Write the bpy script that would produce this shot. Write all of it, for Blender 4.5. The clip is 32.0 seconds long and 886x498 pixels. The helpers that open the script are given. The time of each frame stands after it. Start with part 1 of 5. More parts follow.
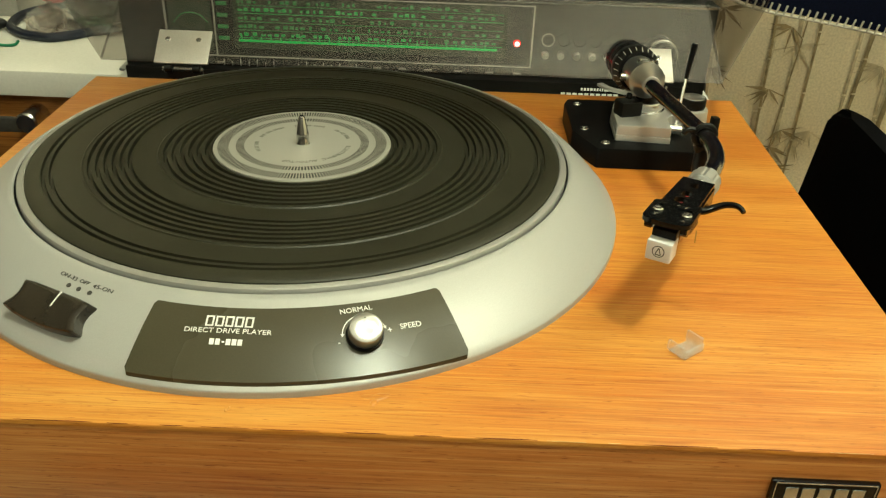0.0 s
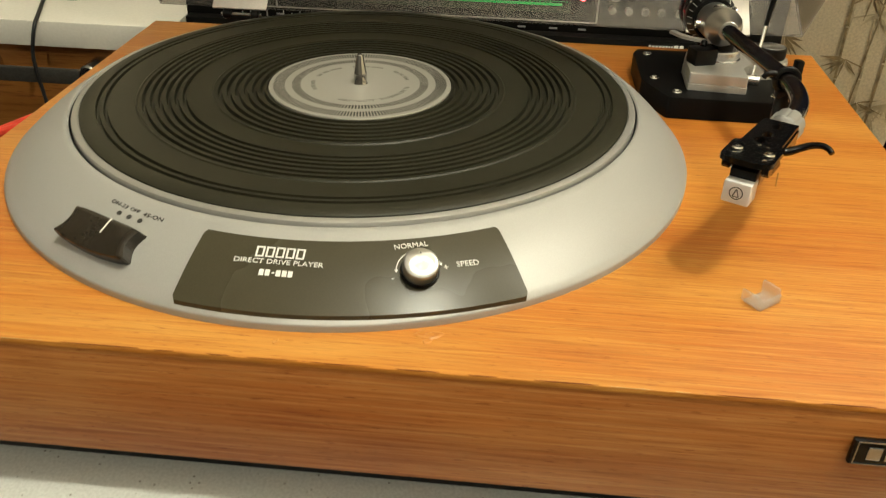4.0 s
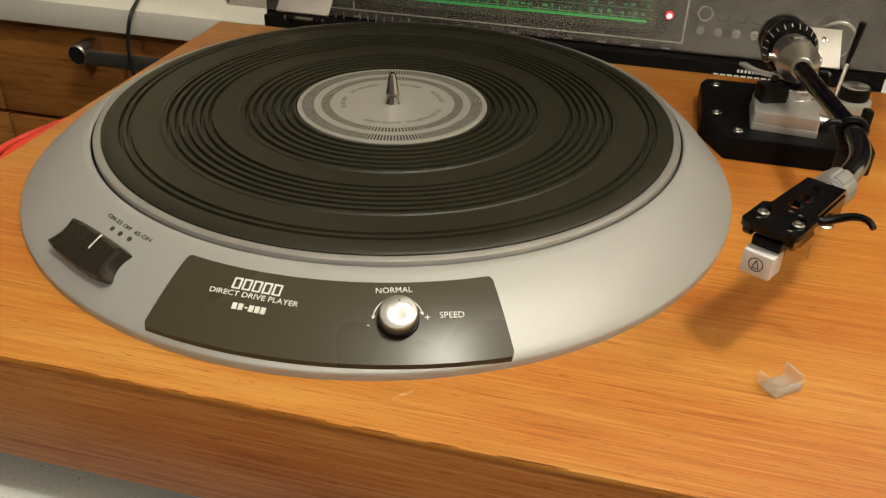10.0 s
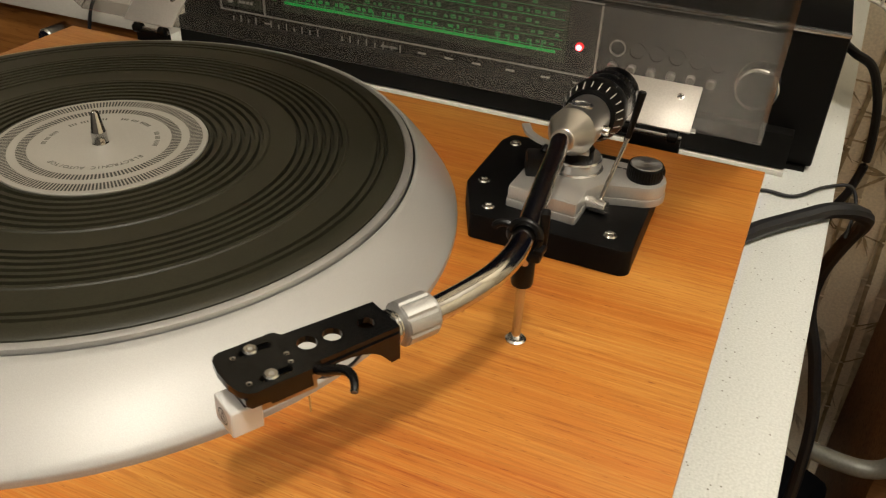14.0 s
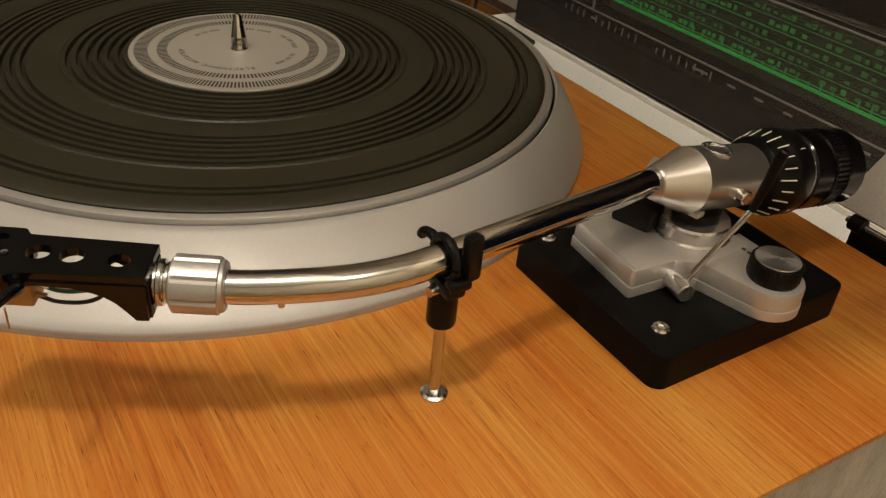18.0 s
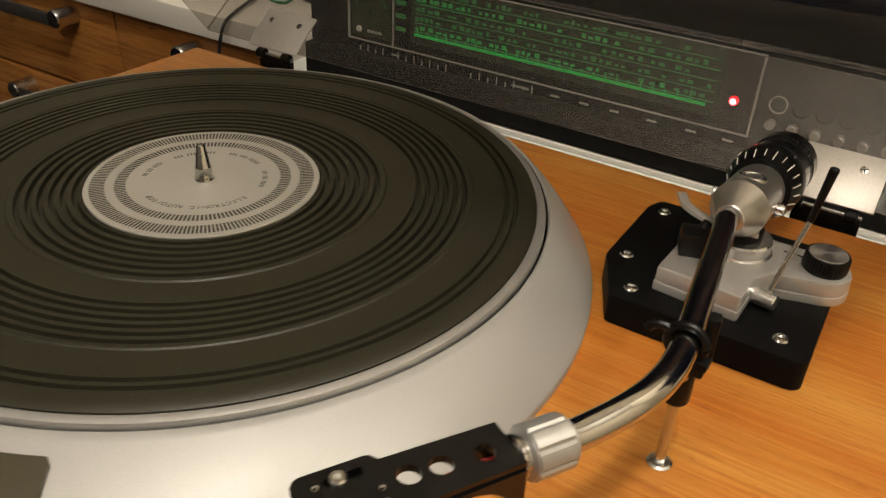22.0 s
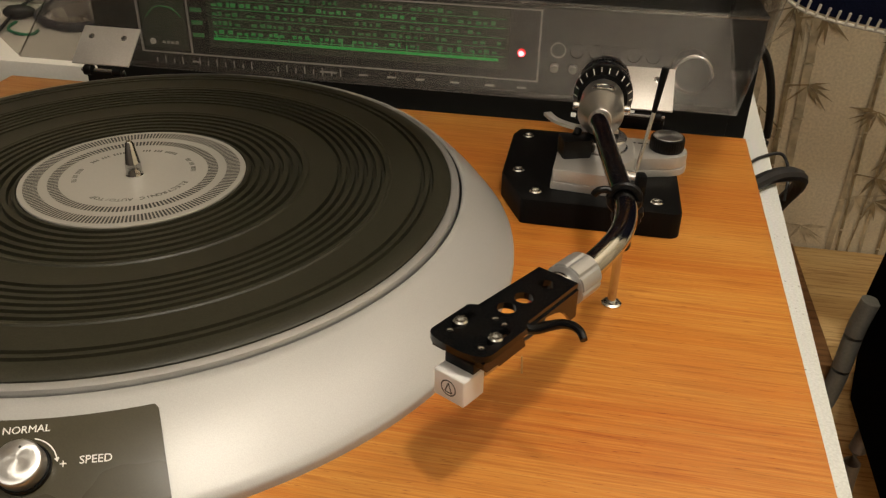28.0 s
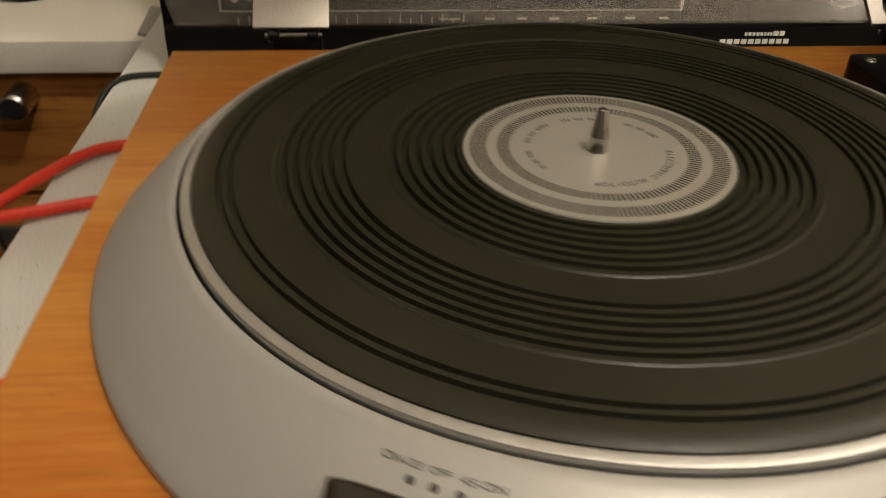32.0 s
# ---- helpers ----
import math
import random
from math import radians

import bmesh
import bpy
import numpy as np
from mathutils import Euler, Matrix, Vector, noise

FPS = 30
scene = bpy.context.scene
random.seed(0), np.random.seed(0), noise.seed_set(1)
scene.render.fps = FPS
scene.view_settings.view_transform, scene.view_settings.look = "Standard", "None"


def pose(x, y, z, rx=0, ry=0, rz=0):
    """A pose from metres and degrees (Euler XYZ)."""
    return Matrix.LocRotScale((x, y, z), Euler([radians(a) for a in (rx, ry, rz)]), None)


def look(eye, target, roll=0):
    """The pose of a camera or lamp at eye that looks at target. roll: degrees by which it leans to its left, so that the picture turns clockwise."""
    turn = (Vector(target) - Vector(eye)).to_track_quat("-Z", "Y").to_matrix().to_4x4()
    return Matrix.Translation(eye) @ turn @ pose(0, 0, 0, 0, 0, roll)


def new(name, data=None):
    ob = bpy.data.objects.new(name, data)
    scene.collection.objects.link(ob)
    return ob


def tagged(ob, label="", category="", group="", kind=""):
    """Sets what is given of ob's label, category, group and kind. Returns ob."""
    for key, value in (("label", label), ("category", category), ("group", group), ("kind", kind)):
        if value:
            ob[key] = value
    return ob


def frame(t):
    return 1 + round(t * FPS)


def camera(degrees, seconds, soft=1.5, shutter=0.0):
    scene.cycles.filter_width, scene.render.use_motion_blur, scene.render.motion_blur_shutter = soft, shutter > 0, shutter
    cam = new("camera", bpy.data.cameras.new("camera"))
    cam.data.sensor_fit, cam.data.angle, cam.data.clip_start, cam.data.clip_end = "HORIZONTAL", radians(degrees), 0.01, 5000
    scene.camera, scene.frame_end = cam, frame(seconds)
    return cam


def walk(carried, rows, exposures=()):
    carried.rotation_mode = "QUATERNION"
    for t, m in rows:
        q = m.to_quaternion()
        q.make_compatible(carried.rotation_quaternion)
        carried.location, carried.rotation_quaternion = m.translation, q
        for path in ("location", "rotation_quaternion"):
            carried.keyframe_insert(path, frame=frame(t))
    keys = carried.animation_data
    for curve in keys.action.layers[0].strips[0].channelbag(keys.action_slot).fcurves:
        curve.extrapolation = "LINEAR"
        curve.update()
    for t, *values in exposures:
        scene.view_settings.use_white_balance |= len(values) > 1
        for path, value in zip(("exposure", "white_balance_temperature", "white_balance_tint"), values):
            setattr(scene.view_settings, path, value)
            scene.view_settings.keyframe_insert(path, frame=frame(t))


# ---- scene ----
cam = camera(55.8, 32.0, soft=1.25, shutter=0.3)
PATH = [
    (0, (0.0845, -0.4416, 0.2158), (0.0821, -0.0088, -0.0347), 2.14),
    (0.5, (0.0796, -0.4347, 0.2141), (0.0836, -0.0036, -0.0392), 2.72),
    (1, (0.0705, -0.4312, 0.2150), (0.0797, -0.0026, -0.0423), 4.12),
    (1.5, (0.0669, -0.4294, 0.2177), (0.0661, -0.0011, -0.0403), 3.36),
    (2, (0.0601, -0.4194, 0.2156), (0.0514, 0.0123, -0.0364), 2.24),
    (2.5, (0.0484, -0.4138, 0.2169), (0.0408, 0.0183, -0.0346), 2.21),
    (3, (0.0512, -0.4157, 0.2145), (0.0339, 0.0116, -0.0446), 1.32),
    (3.5, (0.0658, -0.4088, 0.2072), (0.0424, 0.0156, -0.0561), 1.00),
    (4, (0.0827, -0.4353, 0.1926), (0.0492, -0.0114, -0.0704), 1.68),
    (4.5, (0.0945, -0.4588, 0.2000), (0.0470, -0.0378, -0.0656), 1.15),
    (6.5, (0.0038, -0.5217, 0.2133), (0.0129, -0.0926, -0.0431), 5.85),
    (7, (-0.0024, -0.5209, 0.2198), (0.0131, -0.0875, -0.0290), 6.02),
    (7.5, (-0.0030, -0.5224, 0.2205), (0.0188, -0.0881, -0.0262), 6.26),
    (8, (0.0004, -0.5220, 0.2197), (0.0287, -0.0874, -0.0259), 5.63),
    (8.5, (0.0213, -0.4992, 0.2151), (0.0519, -0.0650, -0.0309), 3.11),
    (9, (0.0604, -0.4446, 0.2153), (0.0679, -0.0105, -0.0327), 1.73),
    (9.5, (0.0968, -0.4132, 0.2094), (0.0463, 0.0160, -0.0421), 1.72),
    (10, (0.1221, -0.3984, 0.1983), (0.0268, 0.0134, -0.0687), 1.82),
    (10.5, (0.1396, -0.3977, 0.1954), (0.0367, 0.0114, -0.0730), 1.37),
    (11, (0.1552, -0.3856, 0.2011), (0.0560, 0.0238, -0.0681), 0.67),
    (11.5, (0.1559, -0.3647, 0.2086), (0.1174, 0.0563, -0.0584), 2.47),
    (12, (0.1447, -0.3544, 0.2121), (0.1483, 0.0703, -0.0518), 4.33),
    (12.5, (0.1808, -0.3111, 0.2094), (0.1630, 0.1096, -0.0602), 6.05),
    (13, (0.2425, -0.2751, 0.2074), (0.1692, 0.1347, -0.0696), 7.16),
    (13.5, (0.2605, -0.2711, 0.2081), (0.1397, 0.1267, -0.0697), 4.76),
    (15.5, (0.3835, -0.2590, 0.2239), (0.1576, 0.0956, -0.0467), 3.32),
    (16, (0.3794, -0.2378, 0.2001), (0.1323, 0.1058, -0.0662), 5.34),
    (16.5, (0.3899, -0.2294, 0.1905), (0.1266, 0.1053, -0.0715), 7.25),
    (17, (0.3868, -0.1670, 0.1820), (0.0674, 0.1074, -0.0878), 6.05),
    (17.5, (0.3754, -0.1324, 0.1733), (0.0312, 0.1063, -0.0998), 4.41),
    (18, (0.3723, -0.1255, 0.1746), (0.0278, 0.1082, -0.1022), 5.30),
    (18.5, (0.3844, -0.1543, 0.1818), (0.0428, 0.0855, -0.0934), 6.02),
    (19, (0.3771, -0.2081, 0.1930), (0.0474, 0.0473, -0.0829), 4.26),
    (19.5, (0.3770, -0.2524, 0.2018), (0.0865, 0.0501, -0.0704), 4.39),
    (20, (0.3760, -0.2700, 0.2140), (0.1191, 0.0627, -0.0568), 4.97),
    (20.5, (0.3618, -0.2681, 0.2121), (0.1138, 0.0796, -0.0480), 4.39),
    (21, (0.3163, -0.2217, 0.2066), (0.0751, 0.1280, -0.0569), 2.65),
    (21.5, (0.2805, -0.1928, 0.1974), (0.0512, 0.1647, -0.0664), 3.78),
    (22, (0.2564, -0.2264, 0.1980), (0.0407, 0.1398, -0.0655), 2.93),
    (22.5, (0.2386, -0.2599, 0.2011), (0.0706, 0.1346, -0.0561), 4.24),
    (23, (0.2512, -0.2469, 0.2020), (0.0958, 0.1537, -0.0538), 4.58),
    (23.5, (0.2715, -0.2678, 0.1930), (0.1200, 0.1337, -0.0637), 4.65),
    (24, (0.2784, -0.2782, 0.1922), (0.1273, 0.1222, -0.0664), 5.13),
    (24.5, (0.2713, -0.2780, 0.1959), (0.1198, 0.1216, -0.0637), 4.76),
    (26.5, (0.2478, -0.3194, 0.2105), (0.1313, 0.0932, -0.0468), 2.46),
    (27, (0.2341, -0.3398, 0.2131), (0.1233, 0.0751, -0.0430), 1.35),
    (27.5, (0.2193, -0.3381, 0.2045), (0.1285, 0.0824, -0.0505), 1.80),
    (28, (0.2016, -0.3178, 0.1955), (0.1262, 0.1060, -0.0589), 1.19),
    (28.5, (0.1713, -0.3519, 0.2023), (0.1409, 0.0782, -0.0508), 3.41),
    (29, (0.1170, -0.3905, 0.2055), (0.1545, 0.0425, -0.0417), 5.67),
    (29.5, (0.0906, -0.4061, 0.2123), (0.1453, 0.0249, -0.0352), 5.35),
    (30, (0.0672, -0.4141, 0.2063), (0.1334, 0.0169, -0.0384), 6.24),
    (30.5, (0.0379, -0.3859, 0.1889), (0.0851, 0.0483, -0.0545), 8.42),
    (31, (0.0307, -0.3473, 0.1687), (0.0229, 0.0826, -0.0865), 6.82),
    (31.5, (0.0071, -0.3222, 0.1594), (0.0024, 0.0890, -0.1250), 6.77),
    (32, (-0.0822, -0.2717, 0.1672), (-0.0431, 0.1415, -0.1116), 1.50),
]
EXPOSURE = [
    (0, 0.22, 6250, -18), (1, -0.05, 6250, -6), (2, -0.05, 6250, -5), (3, -0.03, 6250, -4), (4, 0.11, 6250, -2), (7, -0.05, 5950, 2),
    (8, -0.03, 5950, 3), (9, -0.17, 6050, 4), (10, -0.19, 6050, 5), (11, -0.17, 6050, 5), (12, -0.21, 6050, 5), (13, -0.21, 6000, 7),
    (16, -0.39, 6400, 9), (17, -0.43, 6550, 11), (18, -0.61, 6600, 12), (19, -0.67, 6650, 12), (20.5, -0.55, 6250, 10), (22, -0.29, 6200, 10),
    (23, -0.37, 6200, 10), (24, -0.53, 6250, 10), (27, -0.45, 6250, 10), (28, -0.43, 6250, 10), (29, -0.61, 6600, 11), (30, -0.65, 6600, 11),
    (31, -0.54, 6550, 8), (32, -0.51, 6550, 10),
]
walk(cam, [(t, look(e, a, r)) for t, e, a, r in PATH], exposures=EXPOSURE)

# ---- light ----
world = bpy.data.worlds.new("room_world")
scene.world = world
world.use_nodes = True
world.node_tree.nodes["Background"].inputs[0].default_value = (1.0, 0.86, 0.68, 1)
world.node_tree.nodes["Background"].inputs[1].default_value = 0.05
scene.view_settings.exposure = 0.0


def lamp(name, place, energy, radius, colour):
    data = bpy.data.lights.new(name, "POINT")
    data.energy, data.shadow_soft_size, data.color = energy, radius, colour
    ob = new(name, data)
    ob.location = place
    return ob


WARM = (1.0, 0.89, 0.735)
for dx, dy in ((0.050, 0.008), (-0.034, 0.038), (-0.014, -0.046)):
    lamp("warm_lamp", (0.46 + dx, -0.46 + dy, 1.56), 21.0, 0.022, WARM)
# unseen lamp, placed and tuned to brighten the papered wall
lamp("warm_lamp", (1.16, 0.14, 1.56), 26.0, 0.042, WARM)
# unseen fill lamp added for the front
lamp("warm_lamp", (-0.20, -1.70, 1.56), 26.0, 0.042, WARM)


# ---- materials ----
def material(name, colour, rough=0.5, metal=0.0, spec=0.5, coat=0.0):
    m = bpy.data.materials.new(name)
    m.use_nodes = True
    b = m.node_tree.nodes["Principled BSDF"]
    b.inputs["Base Color"].default_value = (*colour, 1)
    b.inputs["Roughness"].default_value = rough
    b.inputs["Metallic"].default_value = metal
    b.inputs["Specular IOR Level"].default_value = spec
    b.inputs["Coat Weight"].default_value = coat
    return m


def link(m, a, b):
    m.node_tree.links.new(a, b)


def node(m, kind, **kw):
    n = m.node_tree.nodes.new(kind)
    for k, v in kw.items():
        n.inputs[k].default_value = v
    return n


def coords(m, scale=(1, 1, 1), turn=(0, 0, 0)):
    tc = node(m, "ShaderNodeTexCoord")
    mp = node(m, "ShaderNodeMapping", Scale=scale, Rotation=turn)
    link(m, tc.outputs["Object"], mp.inputs["Vector"])
    return mp.outputs["Vector"]


def ramp(m, fac, stops):
    r = node(m, "ShaderNodeValToRGB")
    el = r.color_ramp.elements
    while len(el) < len(stops):
        el.new(0.5)
    for e, (p, c) in zip(el, stops):
        e.position, e.color = p, (*c, 1)
    link(m, fac, r.inputs["Fac"])
    return r.outputs["Color"]


def bsdf(m):
    return m.node_tree.nodes["Principled BSDF"]


def bumped(m, fac, strength=0.2, distance=0.0005):
    b = node(m, "ShaderNodeBump", Strength=strength, Distance=distance)
    link(m, fac, b.inputs["Height"])
    link(m, b.outputs["Normal"], bsdf(m).inputs["Normal"])


def mixed(m, fac, a, b, mode="MIX"):
    n = m.node_tree.nodes.new("ShaderNodeMix")
    n.data_type, n.blend_type = "RGBA", mode
    for sock, v in ((n.inputs[0], fac), (n.inputs[6], a), (n.inputs[7], b)):
        if isinstance(v, (int, float)):
            sock.default_value = v
        elif isinstance(v, tuple):
            sock.default_value = (*v, 1)
        else:
            link(m, v, sock)
    return n.outputs[2]


def grained(name, dark, mid, light, rough=0.42, spec=0.4, stretch=(5, 130, 130), streak=0.7, coat=0.0):
    """Veneer: long fibres, broad figure and short dark pores along the first axis."""
    m = material(name, mid, rough, 0, spec, coat)
    fig = node(m, "ShaderNodeTexNoise", Scale=1.0, Detail=5.0, Roughness=0.6, Distortion=0.5)
    link(m, coords(m, (stretch[0] * 0.7, stretch[1] * 0.42, stretch[2] * 0.42)), fig.inputs["Vector"])
    fib = node(m, "ShaderNodeTexNoise", Scale=1.0, Detail=7.0, Roughness=0.7)
    link(m, coords(m, (stretch[0] * 2.6, stretch[1] * 6.5, stretch[2] * 6.5)), fib.inputs["Vector"])
    pore = node(m, "ShaderNodeTexNoise", Scale=1.0, Detail=3.0, Roughness=0.5)
    link(m, coords(m, (stretch[0] * 11, stretch[1] * 14, stretch[2] * 14)), pore.inputs["Vector"])
    base = ramp(m, fig.outputs["Fac"], [(0.30, dark), (0.48, mid), (0.68, light)])
    fibres = ramp(m, fib.outputs["Fac"], [(0.36, (0.42, 0.30, 0.22)), (0.50, (1, 1, 1)), (0.70, (1.18, 1.2, 1.2))])
    both = mixed(m, streak, base, fibres, "MULTIPLY")
    pores = ramp(m, pore.outputs["Fac"], [(0.30, (0.5, 0.38, 0.3)), (0.38, (1, 1, 1))])
    out = mixed(m, 0.6, both, pores, "MULTIPLY")
    link(m, out, bsdf(m).inputs["Base Color"])
    rr = ramp(m, fib.outputs["Fac"], [(0.3, (rough + 0.12,) * 3), (0.7, (rough - 0.04,) * 3)])
    link(m, rr, bsdf(m).inputs["Roughness"])
    bumped(m, fib.outputs["Fac"], 0.25, 0.0002)
    return m


def speckled(name, colour, rough, spec=0.5, metal=0.0, amount=0.12, scale=900, bump=0.1, wide=9.0):
    """A plain surface with fine grain and broad, faint unevenness."""
    m = material(name, colour, rough, metal, spec)
    fine = node(m, "ShaderNodeTexNoise", Scale=float(scale), Detail=3.0)
    link(m, coords(m), fine.inputs["Vector"])
    broad = node(m, "ShaderNodeTexNoise", Scale=wide, Detail=4.0)
    link(m, coords(m), broad.inputs["Vector"])
    lo, hi = tuple(c * (1 - amount) for c in colour), tuple(min(1, c * (1 + amount)) for c in colour)
    a = ramp(m, fine.outputs["Fac"], [(0.35, lo), (0.65, hi)])
    b = ramp(m, broad.outputs["Fac"], [(0.35, (1 - amount * 0.7,) * 3), (0.65, (1, 1, 1))])
    link(m, mixed(m, 1.0, a, b, "MULTIPLY"), bsdf(m).inputs["Base Color"])
    rr = ramp(m, broad.outputs["Fac"], [(0.3, (rough * 0.88,) * 3), (0.7, (min(1, rough * 1.12),) * 3)])
    link(m, rr, bsdf(m).inputs["Roughness"])
    bumped(m, fine.outputs["Fac"], bump, 0.0002)
    return m


def veneer(name, red, gold, pale, rough, spec):
    """Old orange veneer: broad red and gold clouds, pale streaks, fine fibres and short dark pores along x."""
    m = material(name, gold, rough, 0, spec)

    def along_grain(sx, sy, detail, roughness=0.6):
        n = node(m, "ShaderNodeTexNoise", Scale=1.0, Detail=detail, Roughness=roughness, Distortion=0.15)
        link(m, coords(m, (sx, sy, sy), (0, 0, 0.012)), n.inputs["Vector"])
        return n.outputs["Fac"]

    cloud = ramp(m, along_grain(3.5, 17, 3.0), [(0.36, red), (0.52, gold), (0.68, tuple(g * 0.35 + p * 0.65 for g, p in zip(gold, pale)))])
    streak = ramp(m, along_grain(9, 520, 5.0, 0.7), [(0.46, (0, 0, 0)), (0.68, (0.60, 0.60, 0.60))])
    broad = ramp(m, along_grain(4.5, 95, 4.0, 0.7), [(0.34, (0.94, 0.80, 0.64)), (0.52, (1, 1, 1)), (0.70, (1.04, 1.07, 1.10))])
    base = mixed(m, 0.9, mixed(m, streak, cloud, pale), broad, "MULTIPLY")
    dark = ramp(m, along_grain(20, 480, 4.0), [(0.32, (0.74, 0.60, 0.48)), (0.44, (1, 1, 1))])
    fib = along_grain(26, 1150, 5.0, 0.7)
    fine = ramp(m, fib, [(0.34, (0.80, 0.73, 0.66)), (0.50, (1, 1, 1)), (0.68, (1.13, 1.15, 1.17))])
    pores = ramp(m, along_grain(120, 1500, 2.0), [(0.29, (0.58, 0.42, 0.32)), (0.36, (1, 1, 1))])
    out = mixed(m, 1.0, mixed(m, 1.0, mixed(m, 0.85, base, dark, "MULTIPLY"), fine, "MULTIPLY"), pores, "MULTIPLY")
    link(m, out, bsdf(m).inputs["Base Color"])
    link(m, ramp(m, fib, [(0.3, (rough + 0.12,) * 3), (0.7, (rough - 0.06,) * 3)]), bsdf(m).inputs["Roughness"])
    bumped(m, fib, 0.3, 0.0002)
    return m


WOOD_TOP = veneer("orange_veneer", (0.42, 0.130, 0.016), (0.475, 0.184, 0.027), (0.58, 0.300, 0.070), 0.33, 0.45)
WOOD_FRONT = veneer("orange_veneer_front", (0.37, 0.115, 0.024), (0.46, 0.172, 0.040), (0.62, 0.32, 0.11), 0.40, 0.4)
SIDE_GREY = grained("bare_side_board", (0.30, 0.26, 0.21), (0.42, 0.375, 0.31), (0.50, 0.45, 0.38), 0.6, 0.25, (5, 150, 40), 0.22)
CABINET_WOOD = grained("cabinet_veneer", (0.29, 0.112, 0.022), (0.39, 0.165, 0.036), (0.46, 0.21, 0.05), 0.5, 0.3, (3, 22, 22))
PALE_WOOD = grained("pale_pine", (0.44, 0.27, 0.10), (0.58, 0.39, 0.165), (0.66, 0.48, 0.23), 0.5, 0.3, (3, 30, 30))
SILVER = speckled("satin_aluminium_paint", (0.395, 0.39, 0.372), 0.42, 0.5, 0.28, 0.05, 2600, 0.05, 5.0)
ALU = speckled("turned_aluminium", (0.68, 0.68, 0.675), 0.25, 0.5, 0.92, 0.05, 2500, 0.04)
ALU_TURNED = speckled("fine_turned_aluminium", (0.70, 0.695, 0.68), 0.30, 0.5, 0.95, 0.02, 2500, 0.0)
ALU_CAST = speckled("cast_aluminium", (0.58, 0.575, 0.56), 0.40, 0.5, 0.60, 0.04, 1600, 0.02)
CHROME = speckled("chrome", (0.60, 0.595, 0.58), 0.11, 0.5, 1.0, 0.03, 300, 0.0)
SPUN = speckled("spun_aluminium_face", (0.54, 0.535, 0.52), 0.33, 0.5, 0.9, 0.04, 2500, 0.03)
_t = SPUN.node_tree.nodes.new("ShaderNodeTangent")
_t.direction_type, _t.axis = "RADIAL", "Z"
link(SPUN, _t.outputs["Tangent"], bsdf(SPUN).inputs["Tangent"])
bsdf(SPUN).inputs["Anisotropic"].default_value = 0.88
RIM_ALU = speckled("satin_rim_aluminium", (0.50, 0.495, 0.48), 0.40, 0.5, 0.75, 0.05, 2500, 0.04)
STEEL = speckled("screw_steel", (0.66, 0.65, 0.62), 0.25, 0.5, 1.0, 0.05, 900, 0.03)
RUBBER = speckled("black_rubber", (0.0235, 0.0220, 0.0130), 0.40, 0.32, 0.0, 0.18, 1500, 0.25, 14.0)
BLACK = speckled("black_plastic", (0.005, 0.005, 0.005), 0.34, 0.20, 0.0, 0.2, 1200, 0.12)
BLACK_CRINKLE = speckled("black_cast_board", (0.004, 0.004, 0.004), 0.45, 0.09, 0.0, 0.2, 900, 0.35)
GLOSS_BLACK = material("gloss_black", (0.004, 0.004, 0.004), 0.14, 0, 0.35)
OLIVE = speckled("dark_olive_panel", (0.054, 0.047, 0.028), 0.28, 0.3, 0.0, 0.06, 1800, 0.05)
PRINT_WHITE = material("white_print", (0.80, 0.79, 0.75), 0.5)
PRINT_DARK = material("dark_print", (0.035, 0.032, 0.028), 0.5)
LABEL_GREY = speckled("label_silver", (0.47, 0.455, 0.41), 0.36, 0.5, 0.4, 0.04, 2000, 0.03)
LABEL_BAND = material("label_tan_band", (0.43, 0.41, 0.355), 0.42, 0.3)
WHITE_CART = material("white_stylus_plastic", (0.80, 0.78, 0.75), 0.35)
GOLD_TAN = material("tan_cartridge_body", (0.42, 0.25, 0.09), 0.4, 0.2)
RED_RUBBER = speckled("red_cable", (0.72, 0.045, 0.022), 0.45, 0.5, 0, 0.08, 400, 0.05)
CABLE = speckled("black_cable", (0.012, 0.012, 0.013), 0.5, 0.4, 0, 0.15, 400, 0.1)
WHITE_LAM = speckled("white_laminate", (0.66, 0.64, 0.58), 0.45, 0.4, 0, 0.03, 300, 0.05, 4.0)
NAVY = speckled("navy_cloth", (0.0030, 0.0040, 0.012), 0.9, 0.04, 0, 0.3, 700, 0.6)
CHAIR_CLOTH = speckled("black_upholstery", (0.003, 0.003, 0.004), 0.9, 0.04, 0, 0.3, 900, 0.6)
GREY_TUBE = speckled("grey_tube", (0.33, 0.34, 0.34), 0.35, 0.5, 0.5, 0.06, 300, 0.03)
PANEL_BLACK = speckled("receiver_black", (0.005, 0.0046, 0.004), 0.5, 0.10, 0, 0.12, 800, 0.1)
WALL_PAPER = speckled("cream_wallpaper", (0.80, 0.73, 0.575), 0.8, 0.2, 0, 0.10, 260, 0.2, 5.0)
BAMBOO_INK = speckled("bamboo_print", (0.34, 0.275, 0.165), 0.8, 0.2, 0, 0.30, 60, 0.1, 12.0)
BAMBOO_PALE = speckled("pale_bamboo_print", (0.58, 0.51, 0.37), 0.8, 0.2, 0, 0.22, 60, 0.1, 12.0)
# brown wood with the shade beside the bench mixed into its colour
SHADED_WOOD = grained("shaded_brown_wood", (0.10, 0.045, 0.014), (0.16, 0.075, 0.024), (0.20, 0.10, 0.035), 0.5, 0.3, (3, 22, 22))
CHAIR_TUBE = speckled("dull_grey_green_tube", (0.24, 0.24, 0.21), 0.42, 0.5, 0.3, 0.08, 300, 0.05)
